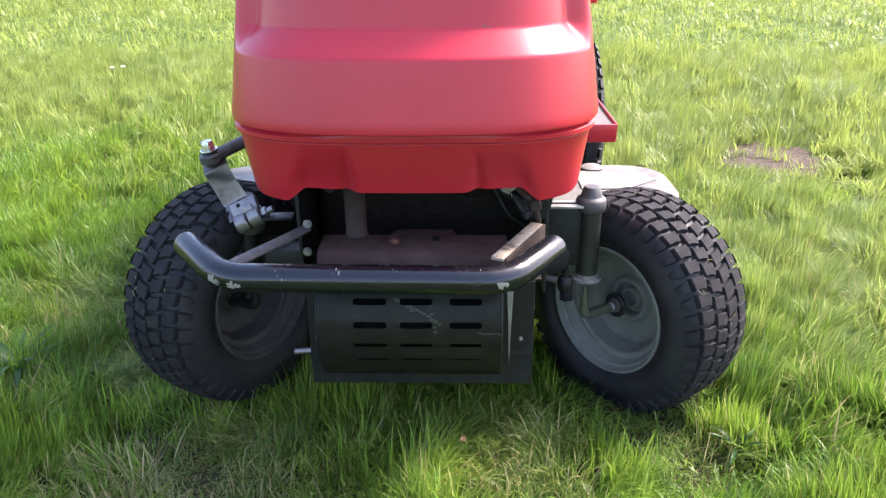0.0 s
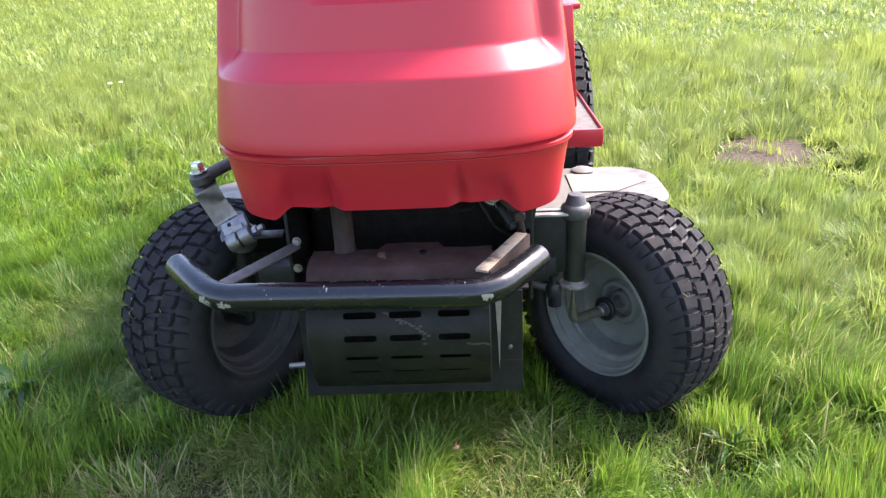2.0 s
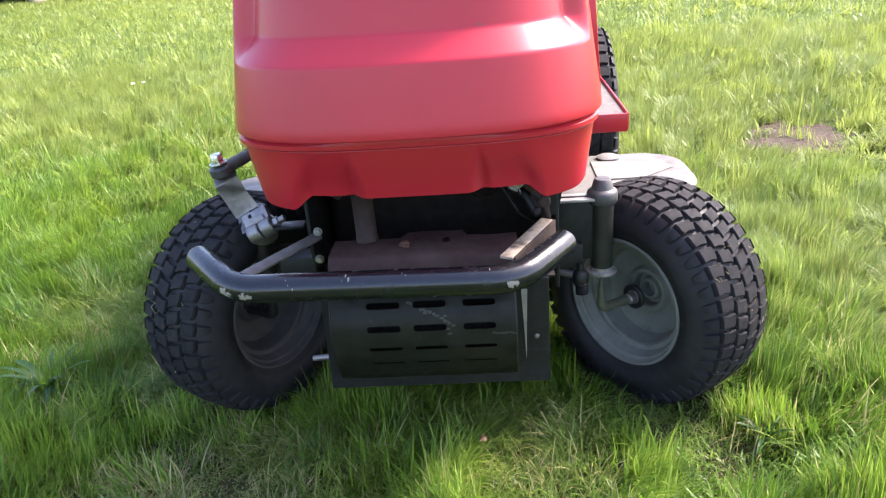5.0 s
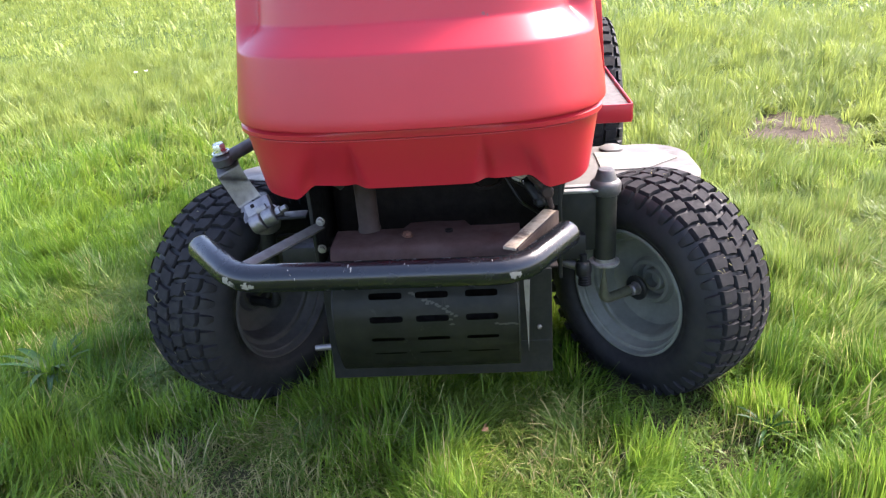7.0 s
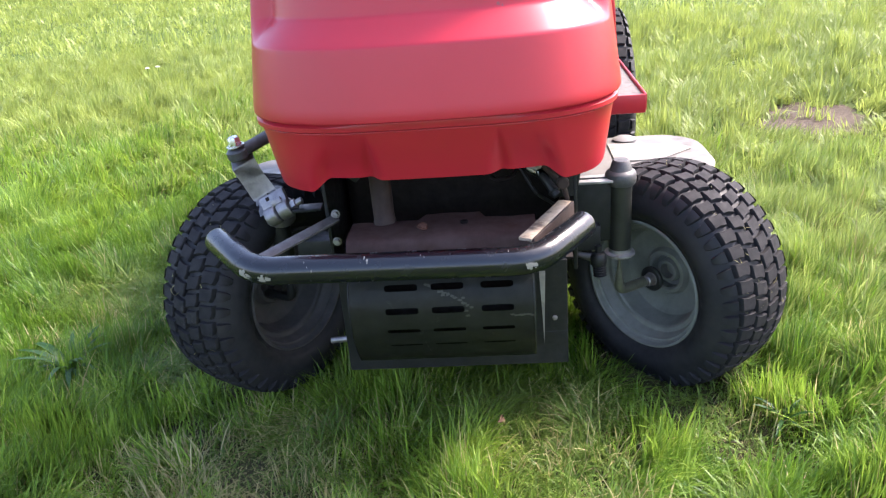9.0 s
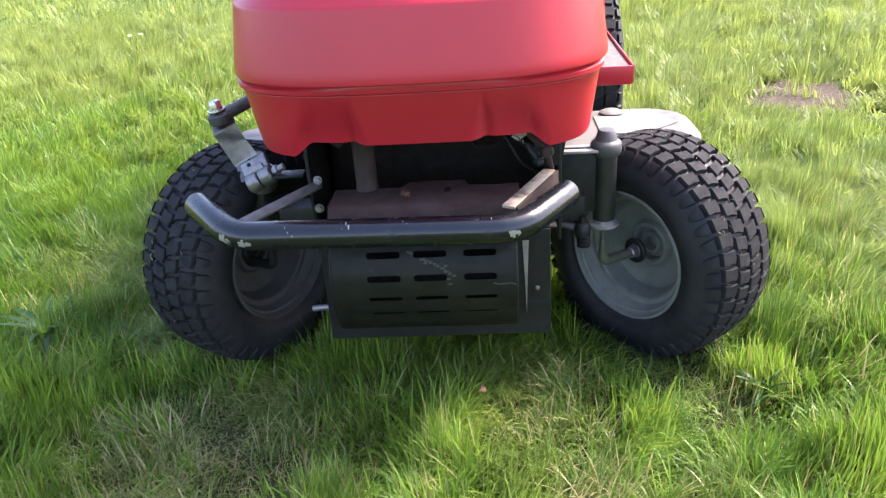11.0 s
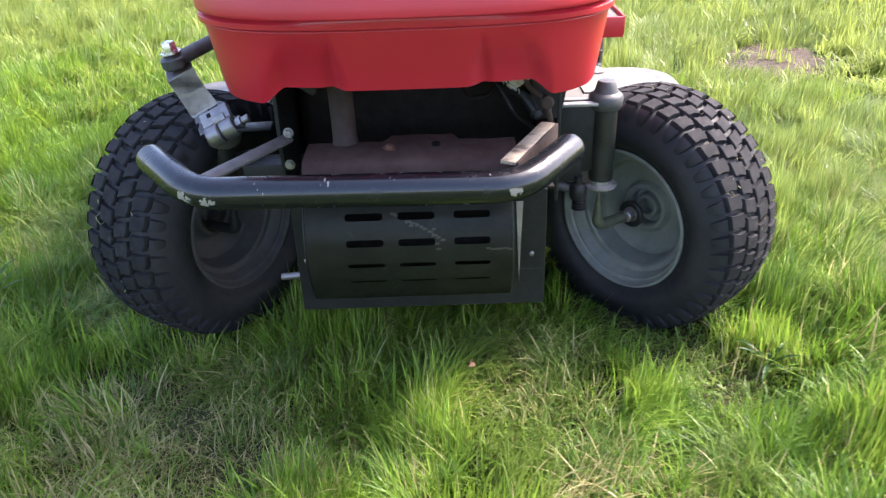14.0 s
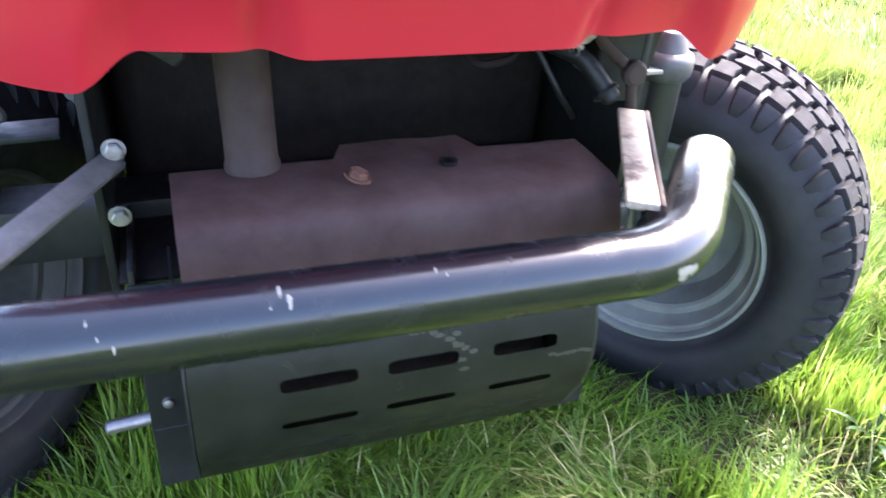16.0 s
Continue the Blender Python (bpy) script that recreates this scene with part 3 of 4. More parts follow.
def tread_lugs(R, half, n, cols, depth=0.0078):
    """All the lugs of one tread, each a bent block standing on the casing."""
    verts, faces = [], []
    for ci, (xc, wide, skew, off) in enumerate(cols):
        for k in range(n):
            a0 = 2 * math.pi * (k + off) / n
            long = 2 * math.pi / n * 0.83
            jig = random.uniform(-0.0006, 0.0006)
            # outline: (across, along), bent in the middle
            out = [(-0.5, -0.5), (0.02, -0.42), (0.5, -0.5), (0.5, 0.12), (0.36, 0.5), (-0.06, 0.42), (-0.5, 0.5), (-0.5, -0.1)]
            base = len(verts)
            for scale, h in ((1.0, -0.003), (0.98, depth * 0.72), (0.88, depth)):
                for u, v in out:
                    x = xc + u * wide * scale + jig
                    ang = a0 + (v * scale + skew * u) * long
                    r = tyre_radius(x, half, R) + h
                    verts.append((x, r * math.cos(ang), r * math.sin(ang)))
            m = len(out)
            for lv in (0, 1):
                for i in range(m):
                    j = (i + 1) % m
                    faces.append((base + lv * m + i, base + lv * m + j, base + (lv + 1) * m + j, base + (lv + 1) * m + i))
            faces.append(tuple(base + 2 * m + i for i in range(m)))
    return verts, faces


def mesh_part(name, verts, faces, mat, parent, label="", smooth=35, m=None):
    bm = bmesh.new()
    vs = [bm.verts.new(v) for v in verts]
    for f in faces:
        bm.faces.new([vs[i] for i in f])
    return part(name, bm, mat, parent, label, smooth, m)


TURN_X = Matrix.Rotation(radians(90), 4, "Y")      # lathe axis z onto x


def wheel(name, m, R, half, rim_r, rim_mat, n, label, face):
    """A wheel with its axle along x. face: the side (+1 or -1) on which the dish is deep."""
    s = face
    d = half * 0.83
    prof = [(rim_r - 0.001, -d + 0.004), (rim_r + 0.0015, -d), (rim_r, -d - 0.0025), (rim_r - 0.003, -d - 0.003), (rim_r - 0.0045, -d), (rim_r - 0.005, -d + 0.008), (rim_r - 0.0075, -d + 0.011), (rim_r - 0.0105, -d + 0.011),
            (rim_r - 0.012, -d + 0.014), (rim_r - 0.014, -d + 0.026), (rim_r - 0.017, -d + 0.030), (rim_r - 0.024, -d + 0.031), (rim_r - 0.027, -d + 0.034), (rim_r - 0.032, -0.012), (rim_r - 0.036, -0.003), (rim_r - 0.046, 0.004),
            (0.052, 0.008), (0.046, 0.007), (0.043, 0.002), (0.040, -0.002), (0.034, -0.003), (0.031, 0.001), (0.030, 0.016), (0.022, 0.018), (0.021, 0.006), (0.0195, 0.003), (0.014, 0.003), (0.014, 0.022), (0.0, 0.022)]
    back = [(0.0, 0.026), (0.040, 0.026), (rim_r - 0.045, 0.024), (rim_r - 0.028, 0.03), (rim_r - 0.014, d - 0.020), (rim_r - 0.006, d - 0.006), (rim_r, d)]
    flip = Matrix.Scale(-1, 4, (1, 0, 0)) if s > 0 else Matrix.Identity(4)
    bm = bmesh.new()
    add_lathe(bm, prof + back, 56, flip @ TURN_X)
    ob = part(name, bm, rim_mat, tractor, label, 30, m)
    # the tyre's casing
    cs = []
    for i in range(21):
        x = -0.72 * half + 1.44 * half * i / 20
        cs.append((tyre_radius(x, half, R), x))
    wall = [(R - 0.020, 0.79 * half), (R - 0.026, 0.85 * half), (R - 0.036, 0.92 * half), (R - 0.048, 0.97 * half), (R - 0.060, half), (rim_r + 0.018, 0.97 * half), (rim_r + 0.009, 0.90 * half), (rim_r + 0.008, 0.87 * half), (rim_r + 0.003, 0.85 * half), (rim_r - 0.004, 0.80 * half)]
    full = [(r, -x) for r, x in reversed(wall)] + cs + wall
    part("tyre", lathe(full, 96, TURN_X), RUBBER, ob, "black rubber tyre", 50)
    k = half / 0.082
    cols = [(-0.0475 * k, 0.0280 * k, 0.12, 0.0), (-0.0158 * k, 0.0280 * k, 0.25, 0.5), (0.0158 * k, 0.0280 * k, -0.25, 0.05), (0.0475 * k, 0.0280 * k, -0.12, 0.55)]
    v, f = tread_lugs(R, half, n, cols)
    tagged(mesh_part("tread", v, f, LUG_DIRT, ob, "worn turf tread blocks", 30), kind="stuff")
    v, f = [], []
    for side in (-1, 1):
        for q in range(n):
            a = 2 * math.pi * (q + (0.0 if side < 0 else 0.55)) / n
            da = 2 * math.pi / n * 0.36
            base = len(v)
            for x, drop, up, s in ((0.064, 0.0165, 0.006, 1.0), (0.0685, 0.020, 0.005, 0.95), (0.0738, 0.0275, 0.003, 0.8), (0.0768, 0.0350, -0.001, 0.5)):
                for h, sc in ((-0.004, 1.0), (up, 0.85)):
                    for sg in (-1, 1):
                        r = R - drop + h * 0.8
                        xx = side * (x * k + h * 0.6)
                        ang = a + sg * da * s * sc
                        v.append((xx, r * math.cos(ang), r * math.sin(ang)))
            for t in range(3):
                o = base + 4 * t
                f += [(o + 2, o + 3, o + 7, o + 6), (o, o + 2, o + 6, o + 4), (o + 3, o + 1, o + 5, o + 7)]
    lugs = mesh_part("shoulder_tread", v, f, RUBBER, ob, "", 40)
    tagged(lugs, kind="stuff")
    return ob


STEER_R, STEER_L = 40.6, -30.0
wheel_r = wheel("front_wheel", pose(0.375, 0.068, 0.191, 0, 0, STEER_R), 0.207, 0.083, 0.1190, RIM, 44, "silver-grey pressed steel wheel", -1)
wheel_l = wheel("front_wheel", pose(-0.364, 0.094, 0.196, 0, 0, STEER_L), 0.210, 0.083, 0.1180, DARK_RIM, 42, "grey pressed steel wheel with shade in its paint", 1)

# ---- front axle, kingpins, steering ----
part("axle_beam", box((0.52, 0.045, 0.045), pose(-0.012, 0.010, 0.30), 0.003), SATIN, tractor)


def kingpin(x, y, lean):
    bm = lathe([(0, 0.27), (0.017, 0.27), (0.019, 0.272), (0.019, 0.392), (0, 0.392)], 28, pose(x, y, 0))
    ob = part("kingpin_tube", bm, WORN_BLACK, tractor, "olive-black kingpin tube with a cap")
    part("cap", lathe([(0.012, 0.387), (0.0225, 0.387), (0.0250, 0.391), (0.0258, 0.398), (0.0255, 0.405), (0.0235, 0.409), (0.0185, 0.412), (0.0170, 0.416), (0.0140, 0.427), (0.0120, 0.429), (0, 0.4295)], 32, pose(x, y, 0)), WORN_CAP, ob, "worn grey stepped cap")
    part("collar", lathe([(0.010, 0.258), (0.024, 0.258), (0.026, 0.260), (0.026, 0.263), (0.019, 0.265), (0.019, 0.271), (0.010, 0.271)], 28, pose(x, y, 0)), GALV, ob, "bare steel collar and washer")
    return ob


king_r = kingpin(0.283, 0.012, 0)
part("stub_axle", tube(arc_path([(0.283, 0.012, 0.262), (0.283, 0.012, 0.186), (0.345, 0.045, 0.190)], 0.012), 0.0092, 18), GREASE, king_r, "greasy olive bent stub axle")
part("gusset", box((0.075, 0.005, 0.115), pose(0.235, 0.006, 0.345), 0.0015), SATIN, tractor)
part("top_strap", box((0.085, 0.034, 0.005), pose(0.238, 0.008, 0.398), 0.0015), GALV, tractor, "pale steel strap on the axle end")
part("axle_washer", lathe([(0.0, 0), (0.015, 0), (0.016, 0.003), (0.011, 0.004), (0.010, 0.016), (0.008, 0.018), (0, 0.018)], 20, along((0.347, 0.044, 0.191), (0.309, 0.012, 0.191))), ZINC, tractor, "dark worn axle nut")
# Added black ring: gives the recess round the axle its darkness by colour.
part("hub_ring", lathe([(0.011, 0.0), (0.021, 0.0), (0.023, 0.002), (0.023, 0.006), (0.020, 0.008), (0.011, 0.006)], 28, along((0.349, 0.046, 0.191), (0.311, 0.014, 0.191)), True), SATIN, tractor, "black ring for the dark of the hub recess")
# Mirrors the pale right strap; its dimness on this side is put into the paint.
part("top_strap", box((0.050, 0.030, 0.005), pose(-0.243, -0.010, 0.383, 0, 0, 4), 0.0015), SATIN, tractor)
king_l = part("kingpin_tube", lathe(rod_profile(0.019, 0.14, 0.002), 24, pose(-0.312, 0.035, 0.265)), SATIN, tractor)
# Black instead of olive: the darkness behind this wheel is put into the colour.
part("stub_axle", tube(arc_path([(-0.312, 0.035, 0.27), (-0.312, 0.035, 0.190), (-0.365, 0.06, 0.190)], 0.010), 0.0085, 18), SATIN, king_l)

# steering arm: a split clamp on the kingpin, a cranked flat arm and a ball-joint bolt
clamp = part("steering_clamp", lathe([(0.013, 0), (0.0255, 0), (0.028, 0.003), (0.028, 0.030), (0.0255, 0.033), (0.013, 0.033)], 28, pose(-0.308, 0.030, 0.350, 14, 14, 0)), ZINC, tractor, "zinc-plated split steering clamp")


def strip(path, thick):
    """A folded flat strip through (centre, half-width vector) pairs."""
    bm = bmesh.new()
    rows = [[bm.verts.new(Vector(c) - Vector(h)), bm.verts.new(Vector(c) + Vector(h))] for c, h in path]
    for a, b in zip(rows, rows[1:]):
        bm.faces.new((a[0], a[1], b[1], b[0]))
    bmesh.ops.solidify(bm, geom=bm.faces[:], thickness=thick)
    bmesh.ops.bevel(bm, geom=bm.edges[:], offset=0.0012, segments=2, affect="EDGES")
    return bm


arm = part("steering_arm", strip([((-0.364, 0.062, 0.470), (0.016, 0.004, 0.008)), ((-0.358, 0.040, 0.466), (0.019, 0.003, 0.009)), ((-0.352, 0.026, 0.455), (0.021, 0.0, 0.010)), ((-0.338, 0.022, 0.428), (0.020, 0.0, 0.010)),
                                  ((-0.323, 0.018, 0.402), (0.021, 0.0, 0.011)), ((-0.316, 0.012, 0.393), (0.021, 0.002, 0.010)), ((-0.306, -0.004, 0.381), (0.022, 0.004, 0.010))], 0.007), ZINC, tractor, "scuffed cranked flat steel steering arm", 25)
FOOT = Matrix.Translation((-0.300, -0.003, 0.394)) @ Matrix((Vector((0.90, 0.06, 0.43)).normalized(), Vector((0.40, -0.55, -0.73)).normalized(), Vector((0.90, 0.06, 0.43)).cross(Vector((0.40, -0.55, -0.73))).normalized())).transposed().to_4x4()
foot_bm = box((0.047, 0.034, 0.012), FOOT, 0.003)
part("arm_foot", foot_bm, ZINC, arm, "cast split clamp foot")
for ex in (-0.0125, 0.0125):
    ear = lathe([(0.006, -0.0108), (0.0150, -0.0108), (0.0165, -0.009), (0.0165, 0.009), (0.0150, 0.0108), (0.006, 0.0108)], 28, FOOT @ pose(ex, 0.020, 0.002) @ TURN_X, True)
    part("clamp_lug", ear, ZINC, arm)
part("clamp_screw", rod(FOOT @ Vector((-0.022, 0.020, 0.002)), FOOT @ Vector((0.046, 0.020, 0.002)), 0.0058, 14), ZINC, arm)
part("screw_nut", lathe(rod_profile(0.0095, 0.009, 0.001), 6, along(FOOT @ Vector((0.025, 0.020, 0.002)), FOOT @ Vector((0.046, 0.020, 0.002)))), ZINC, arm)
part("tongue", box((0.020, 0.012, 0.005), FOOT @ pose(0.006, 0.004, -0.0085, 12, 0, 0), 0.002), ZINC, arm)
# Thin near-black block in place of a real opening, for its dark inside.
part("square_hole", box((0.007, 0.007, 0.003), FOOT @ pose(-0.008, -0.009, -0.0052), 0.001), ENGINE, arm, "dark square hole")
joint = part("ball_joint", lathe([(0, 0), (0.014, 0), (0.018, 0.004), (0.018, 0.016), (0.013, 0.020), (0.008, 0.022), (0.008, 0.026), (0, 0.026)], 22, pose(-0.358, 0.030, 0.464, 6, -8, 0)), WORN_CAP, tractor, "worn grey ball joint")
part("nut", hex_bolt(0.0112, 0.016, pose(-0.360, 0.028, 0.488, 6, -8, 0)), BRIGHT, joint, "bright hexagon nut")
part("drag_link", rod((-0.350, 0.034, 0.478), (-0.20, 0.17, 0.53), 0.0110, 18), WORN_CAP, tractor, "worn grey steering drag link")
part("tie_rod", rod((0.180, 0.02, 0.272), (0.246, -0.012, 0.262), 0.008, 16), ZINC, tractor)
part("rod_end", lathe([(0, -0.012), (0.012, -0.012), (0.014, -0.006), (0.014, 0.006), (0.011, 0.012), (0.006, 0.014), (0.006, 0.026), (0, 0.026)], 18, pose(0.244, -0.014, 0.262)), SATIN, tractor, "black rod end")

# odds and ends under the hood
part("inner_panel", box((0.30, 0.006, 0.050), pose(0.010, -0.040, 0.492), 0.002), DARK_RUST, tractor, "dull brown inner hood panel")
latch = part("latch_plate", plate([(-0.022, -0.045), (0.018, -0.045), (0.030, 0.020), (0.026, 0.046), (-0.018, 0.046), (-0.024, 0.01)], 0.004, pose(0.184, -0.070, 0.447, 90, 0, 0)), SATIN, tractor, "black hood latch plate")
part("latch_bolt", hex_bolt(0.004, 0.005, pose(0.190, -0.076, 0.462, 90, 0, 0)), GALV, latch)
part("tab", plate([(-0.020, -0.014), (-0.006, -0.010), (0.022, 0.010), (0.022, 0.018), (-0.020, 0.016)], 0.003, pose(0.150, -0.080, 0.462, 90, 0, 0)), GALV, tractor, "pale bent steel tab")
part("rubber_boot", tube(arc_path([(0.130, -0.040, 0.442), (0.152, -0.066, 0.436), (0.170, -0.084, 0.410)], 0.012), 0.0075, 18), SATIN, tractor, "black rubber boot")
part("boot_ring", lathe([(0.006, 0), (0.0092, 0), (0.0100, 0.002), (0.0092, 0.004), (0.006, 0.004)], 20, along((0.166, -0.080, 0.416), (0.170, -0.084, 0.410))), SATIN, tractor)
part("lever", rod((0.126, -0.082, 0.456), (0.139, -0.084, 0.449), 0.0028, 10), GALV, tractor, "short pale lever")
part("hose", tube(arc_path([(0.06, -0.02, 0.445), (0.075, -0.045, 0.425), (0.105, -0.045, 0.430), (0.120, -0.02, 0.450)], 0.012), 0.0035, 10), ENGINE, tractor, "thin black hose")
part("hinge_tab", plate([(-0.022, 0.024), (0.018, 0.024), (0.020, -0.018), (0.013, -0.024), (-0.004, -0.012)], 0.003, pose(-0.152, -0.086, 0.474, 90, 0, 0)), SATIN, tractor)

# cables, a return spring and a linkage beside the latch
part("cable", tube(arc_path([(-0.165, 0.01, 0.470), (-0.120, -0.025, 0.442), (-0.040, -0.030, 0.462), (0.060, -0.020, 0.488), (0.110, -0.01, 0.486)], 0.03), 0.0032, 12), SATIN, tractor, "thin black control cable")
part("cable", tube(arc_path([(0.090, 0.0, 0.482), (0.120, -0.048, 0.440), (0.140, -0.060, 0.405), (0.172, -0.030, 0.372)], 0.02), 0.0028, 12), SATIN, tractor, "thin black control cable")
coil = [Vector((0.112 + 0.034 * k / 120, -0.055 - 0.012 * k / 120, 0.462 - 0.020 * k / 120)) + Vector((0.0, 0.0048 * math.cos(k * 0.42), 0.0048 * math.sin(k * 0.42))) for k in range(121)]
part("return_spring", tube(coil, 0.0009, 6), BRIGHT, tractor, "small bright coil spring")
part("link_rod", tube(arc_path([(0.140, -0.074, 0.478), (0.156, -0.082, 0.452), (0.180, -0.090, 0.432), (0.186, -0.088, 0.404)], 0.010), 0.0042, 12), DARK_RUST, tractor, "rusty bent link rod")
part("link_end", lathe([(0, 0), (0.0085, 0), (0.0095, 0.002), (0.0095, 0.008), (0.007, 0.010), (0, 0.010)], 18, pose(0.180, -0.088, 0.432, 90, 0, 0)), DARK_RUST, tractor)
for bx, bz in ((0.131, 0.474), (0.150, 0.468), (0.170, 0.480)):
    part("small_bolt", hex_bolt(0.0042, 0.006, pose(bx, -0.078, bz, 80, 0, 10)), BRIGHT, tractor)
bellow = [(0.0, 0.0)]
for k in range(7):
    bellow += [(0.0080, 0.0045 * k), (0.0115, 0.0045 * k + 0.0022)]
part("bellows", lathe(bellow + [(0.008, 0.032), (0.0, 0.032)], 24, along((0.246, -0.018, 0.232), (0.245, -0.016, 0.268))), SATIN, tractor, "black rubber bellows")

# ---- running boards, mudguards, rear wheels, cutter deck ----
for sx in (1, -1):
    x = CX + sx * 0.32
    foot = part("footplate", plate([(-0.080, 0.0), (0.078, 0.0), (0.078, 0.40), (-0.080, 0.40)], 0.010, pose(x, 0.424, 0.418)), MAT_RUBBER, tractor, "worn grey rubber footplate")
    part("lip", box((0.162, 0.005, 0.040), pose(x, 0.420, 0.414), 0.002), RED, foot, "red footplate edge")
    part("lip", box((0.004, 0.41, 0.036), pose(x + sx * 0.081, 0.624, 0.417), 0.0015), RED, foot, "red footplate edge")
    part("side_panel", box((0.14, 0.012, 0.24), pose(x - sx * 0.024, 0.625, 0.552, 0, sx * -3.5, 0), 0.004), RED, tractor, "red side panel")
    part("mudguard", box((0.16, 0.78, 0.014), pose(x - sx * 0.022, 1.02, 0.670), 0.005), RED, tractor, "red rear mudguard")
    wheel("rear_wheel", pose(CX + sx * 0.368, 1.12, 0.262), 0.265, 0.10, 0.155, RIM, 40, "silver-grey rear wheel", -sx)
part("body", box((0.42, 0.95, 0.22), pose(CX, 0.98, 0.49), 0.02, 3), RED, tractor, "red tractor body")
part("chassis", box((0.36, 1.0, 0.14), pose(CX, 0.75, 0.30), 0.004), SATIN, tractor)


def deck_outline(w, l, r):
    pts = []
    for cx, cy, a0 in ((w - r, l - r, 0), (-w + r, l - r, 90), (-w + r, -l + r, 180), (w - r, -l + r, 270)):
        for i in range(11):
            a = radians(a0 + 9 * i)
            pts.append((cx + r * math.cos(a), cy + r * math.sin(a)))
    return pts


deck = part("cutter_deck", plate(deck_outline(0.600, 0.16, 0.11), 0.030, pose(-0.003, 0.655, 0.195), 0.006), DECK, tractor, "faded pale cutter deck")
part("deck_skirt", plate(deck_outline(0.590, 0.15, 0.10), 0.09, pose(-0.003, 0.655, 0.105), 0.002), SATIN, deck, "dark deck skirt")
for sx in (1, -1):
    part("deck_cover", plate([(sx * px, py) for px, py in ((0.36, 0.60), (0.47, 0.60), (0.56, 0.675), (0.54, 0.70), (0.44, 0.735), (0.36, 0.745))], 0.004, pose(0, 0, 0.2252), 0.001), COVER, deck, "pale worn cover plate")
    part("spindle_cap", lathe([(0, 0), (0.030, 0), (0.030, 0.006), (0.022, 0.010), (0, 0.010)], 28, pose(sx * 0.41, 0.775, 0.2252)), DECK, deck)


# ---- ground ----
def ground_z(x, y):
    return 0.014 * math.sin(1.9 * x + 0.6) * math.sin(1.3 * y + 1.1) + 0.008 * math.sin(4.1 * x + 2.2 * y)


xs = [-3000, -300, -60, -20, -10] + [-6 + 0.15 * i for i in range(81)] + [10, 20, 60, 300, 3000]
ys = [-3000, -300, -30, -8] + [-3 + 0.15 * i for i in range(81)] + [12, 18, 30, 80, 300, 3000]
gv, gf = [], []
for y in ys:
    for x in xs:
        near = smoothstep(9.5, 5, max(abs(x), abs(y - 3)))
        gv.append((x, y, ground_z(x, y) * near - 0.004))
nx = len(xs)
for j in range(len(ys) - 1):
    for i in range(nx - 1):
        gf.append((j * nx + i, j * nx + i + 1, (j + 1) * nx + i + 1, (j + 1) * nx + i))
me = bpy.data.meshes.new("ground")
me.from_pydata(gv, [], gf)
me.materials.append(SOIL)
me.shade_smooth()
tagged(new("ground", me), "grassy field with thatch and a bare earth patch", "ground", kind="structure")


# ---- grass ----
def blades(name, mat, x, y, length, width, lean, heading, seg, twist, label, category):
    """One mesh of many bent, tapering blades. All arguments but the first two and last ones are arrays with one value a blade."""
    n = len(x)
    s = np.linspace(0, 1, seg + 1)[None, :]
    h, L, W = heading[:, None], length[:, None], width[:, None]
    # the blade bends over: its angle from upright grows from lean/4 to lean
    ang = lean[:, None] * (0.2 + 0.8 * s)
    step = L / seg
    up = np.cumsum(np.cos(ang), 1) * step - np.cos(ang[:, :1]) * step
    out = np.cumsum(np.sin(ang), 1) * step - np.sin(ang[:, :1]) * step
    taper = W * np.clip(1 - s ** 2.2, 0.04, 1) * (0.75 + 0.6 * s * (1 - s))
    tw = h + math.pi / 2 + twist[:, None] * s
    z0 = (0.014 * np.sin(1.9 * x + 0.6) * np.sin(1.3 * y + 1.1) + 0.008 * np.sin(4.1 * x + 2.2 * y)) * (np.maximum(np.abs(x), np.abs(y - 3)) < 6) - 0.008
    px = x[:, None] + out * np.cos(h)
    py = y[:, None] + out * np.sin(h)
    pz = z0[:, None] + up
    ox, oy = np.cos(tw) * taper / 2, np.sin(tw) * taper / 2
    co = np.empty((n, seg + 1, 2, 3), np.float32)
    co[:, :, 0] = np.stack((px - ox, py - oy, pz), -1)
    co[:, :, 1] = np.stack((px + ox, py + oy, pz), -1)
    base = (np.arange(n) * (seg + 1) * 2)[:, None, None]
    k = (np.arange(seg) * 2)[None, :, None]
    quad = (base + k + np.array([0, 1, 3, 2])[None, None, :]).reshape(-1)
    me = bpy.data.meshes.new(name)
    me.vertices.add(n * (seg + 1) * 2)
    me.vertices.foreach_set("co", co.reshape(-1))
    nq = n * seg
    me.loops.add(nq * 4)
    me.loops.foreach_set("vertex_index", quad.astype(np.int32))
    me.polygons.add(nq)
    me.polygons.foreach_set("loop_start", np.arange(nq, dtype=np.int32) * 4)
    me.polygons.foreach_set("use_smooth", np.ones(nq, bool))
    me.update(calc_edges=True)
    me.materials.append(mat)
    return tagged(new(name, me), label, category, kind="stuff")


rng = np.random.default_rng(7)


def field(x, y, k, seed):
    """A smooth wavy field between -1 and 1, for clumps."""
    r = np.random.default_rng(seed)
    v = 0
    for _ in range(7):
        a, p, f = r.uniform(0, 6.283), r.uniform(0, 6.283), k * r.uniform(0.6, 1.7)
        v = v + np.sin(f * (x * np.cos(a) + y * np.sin(a)) + p)
    return v / 3.2


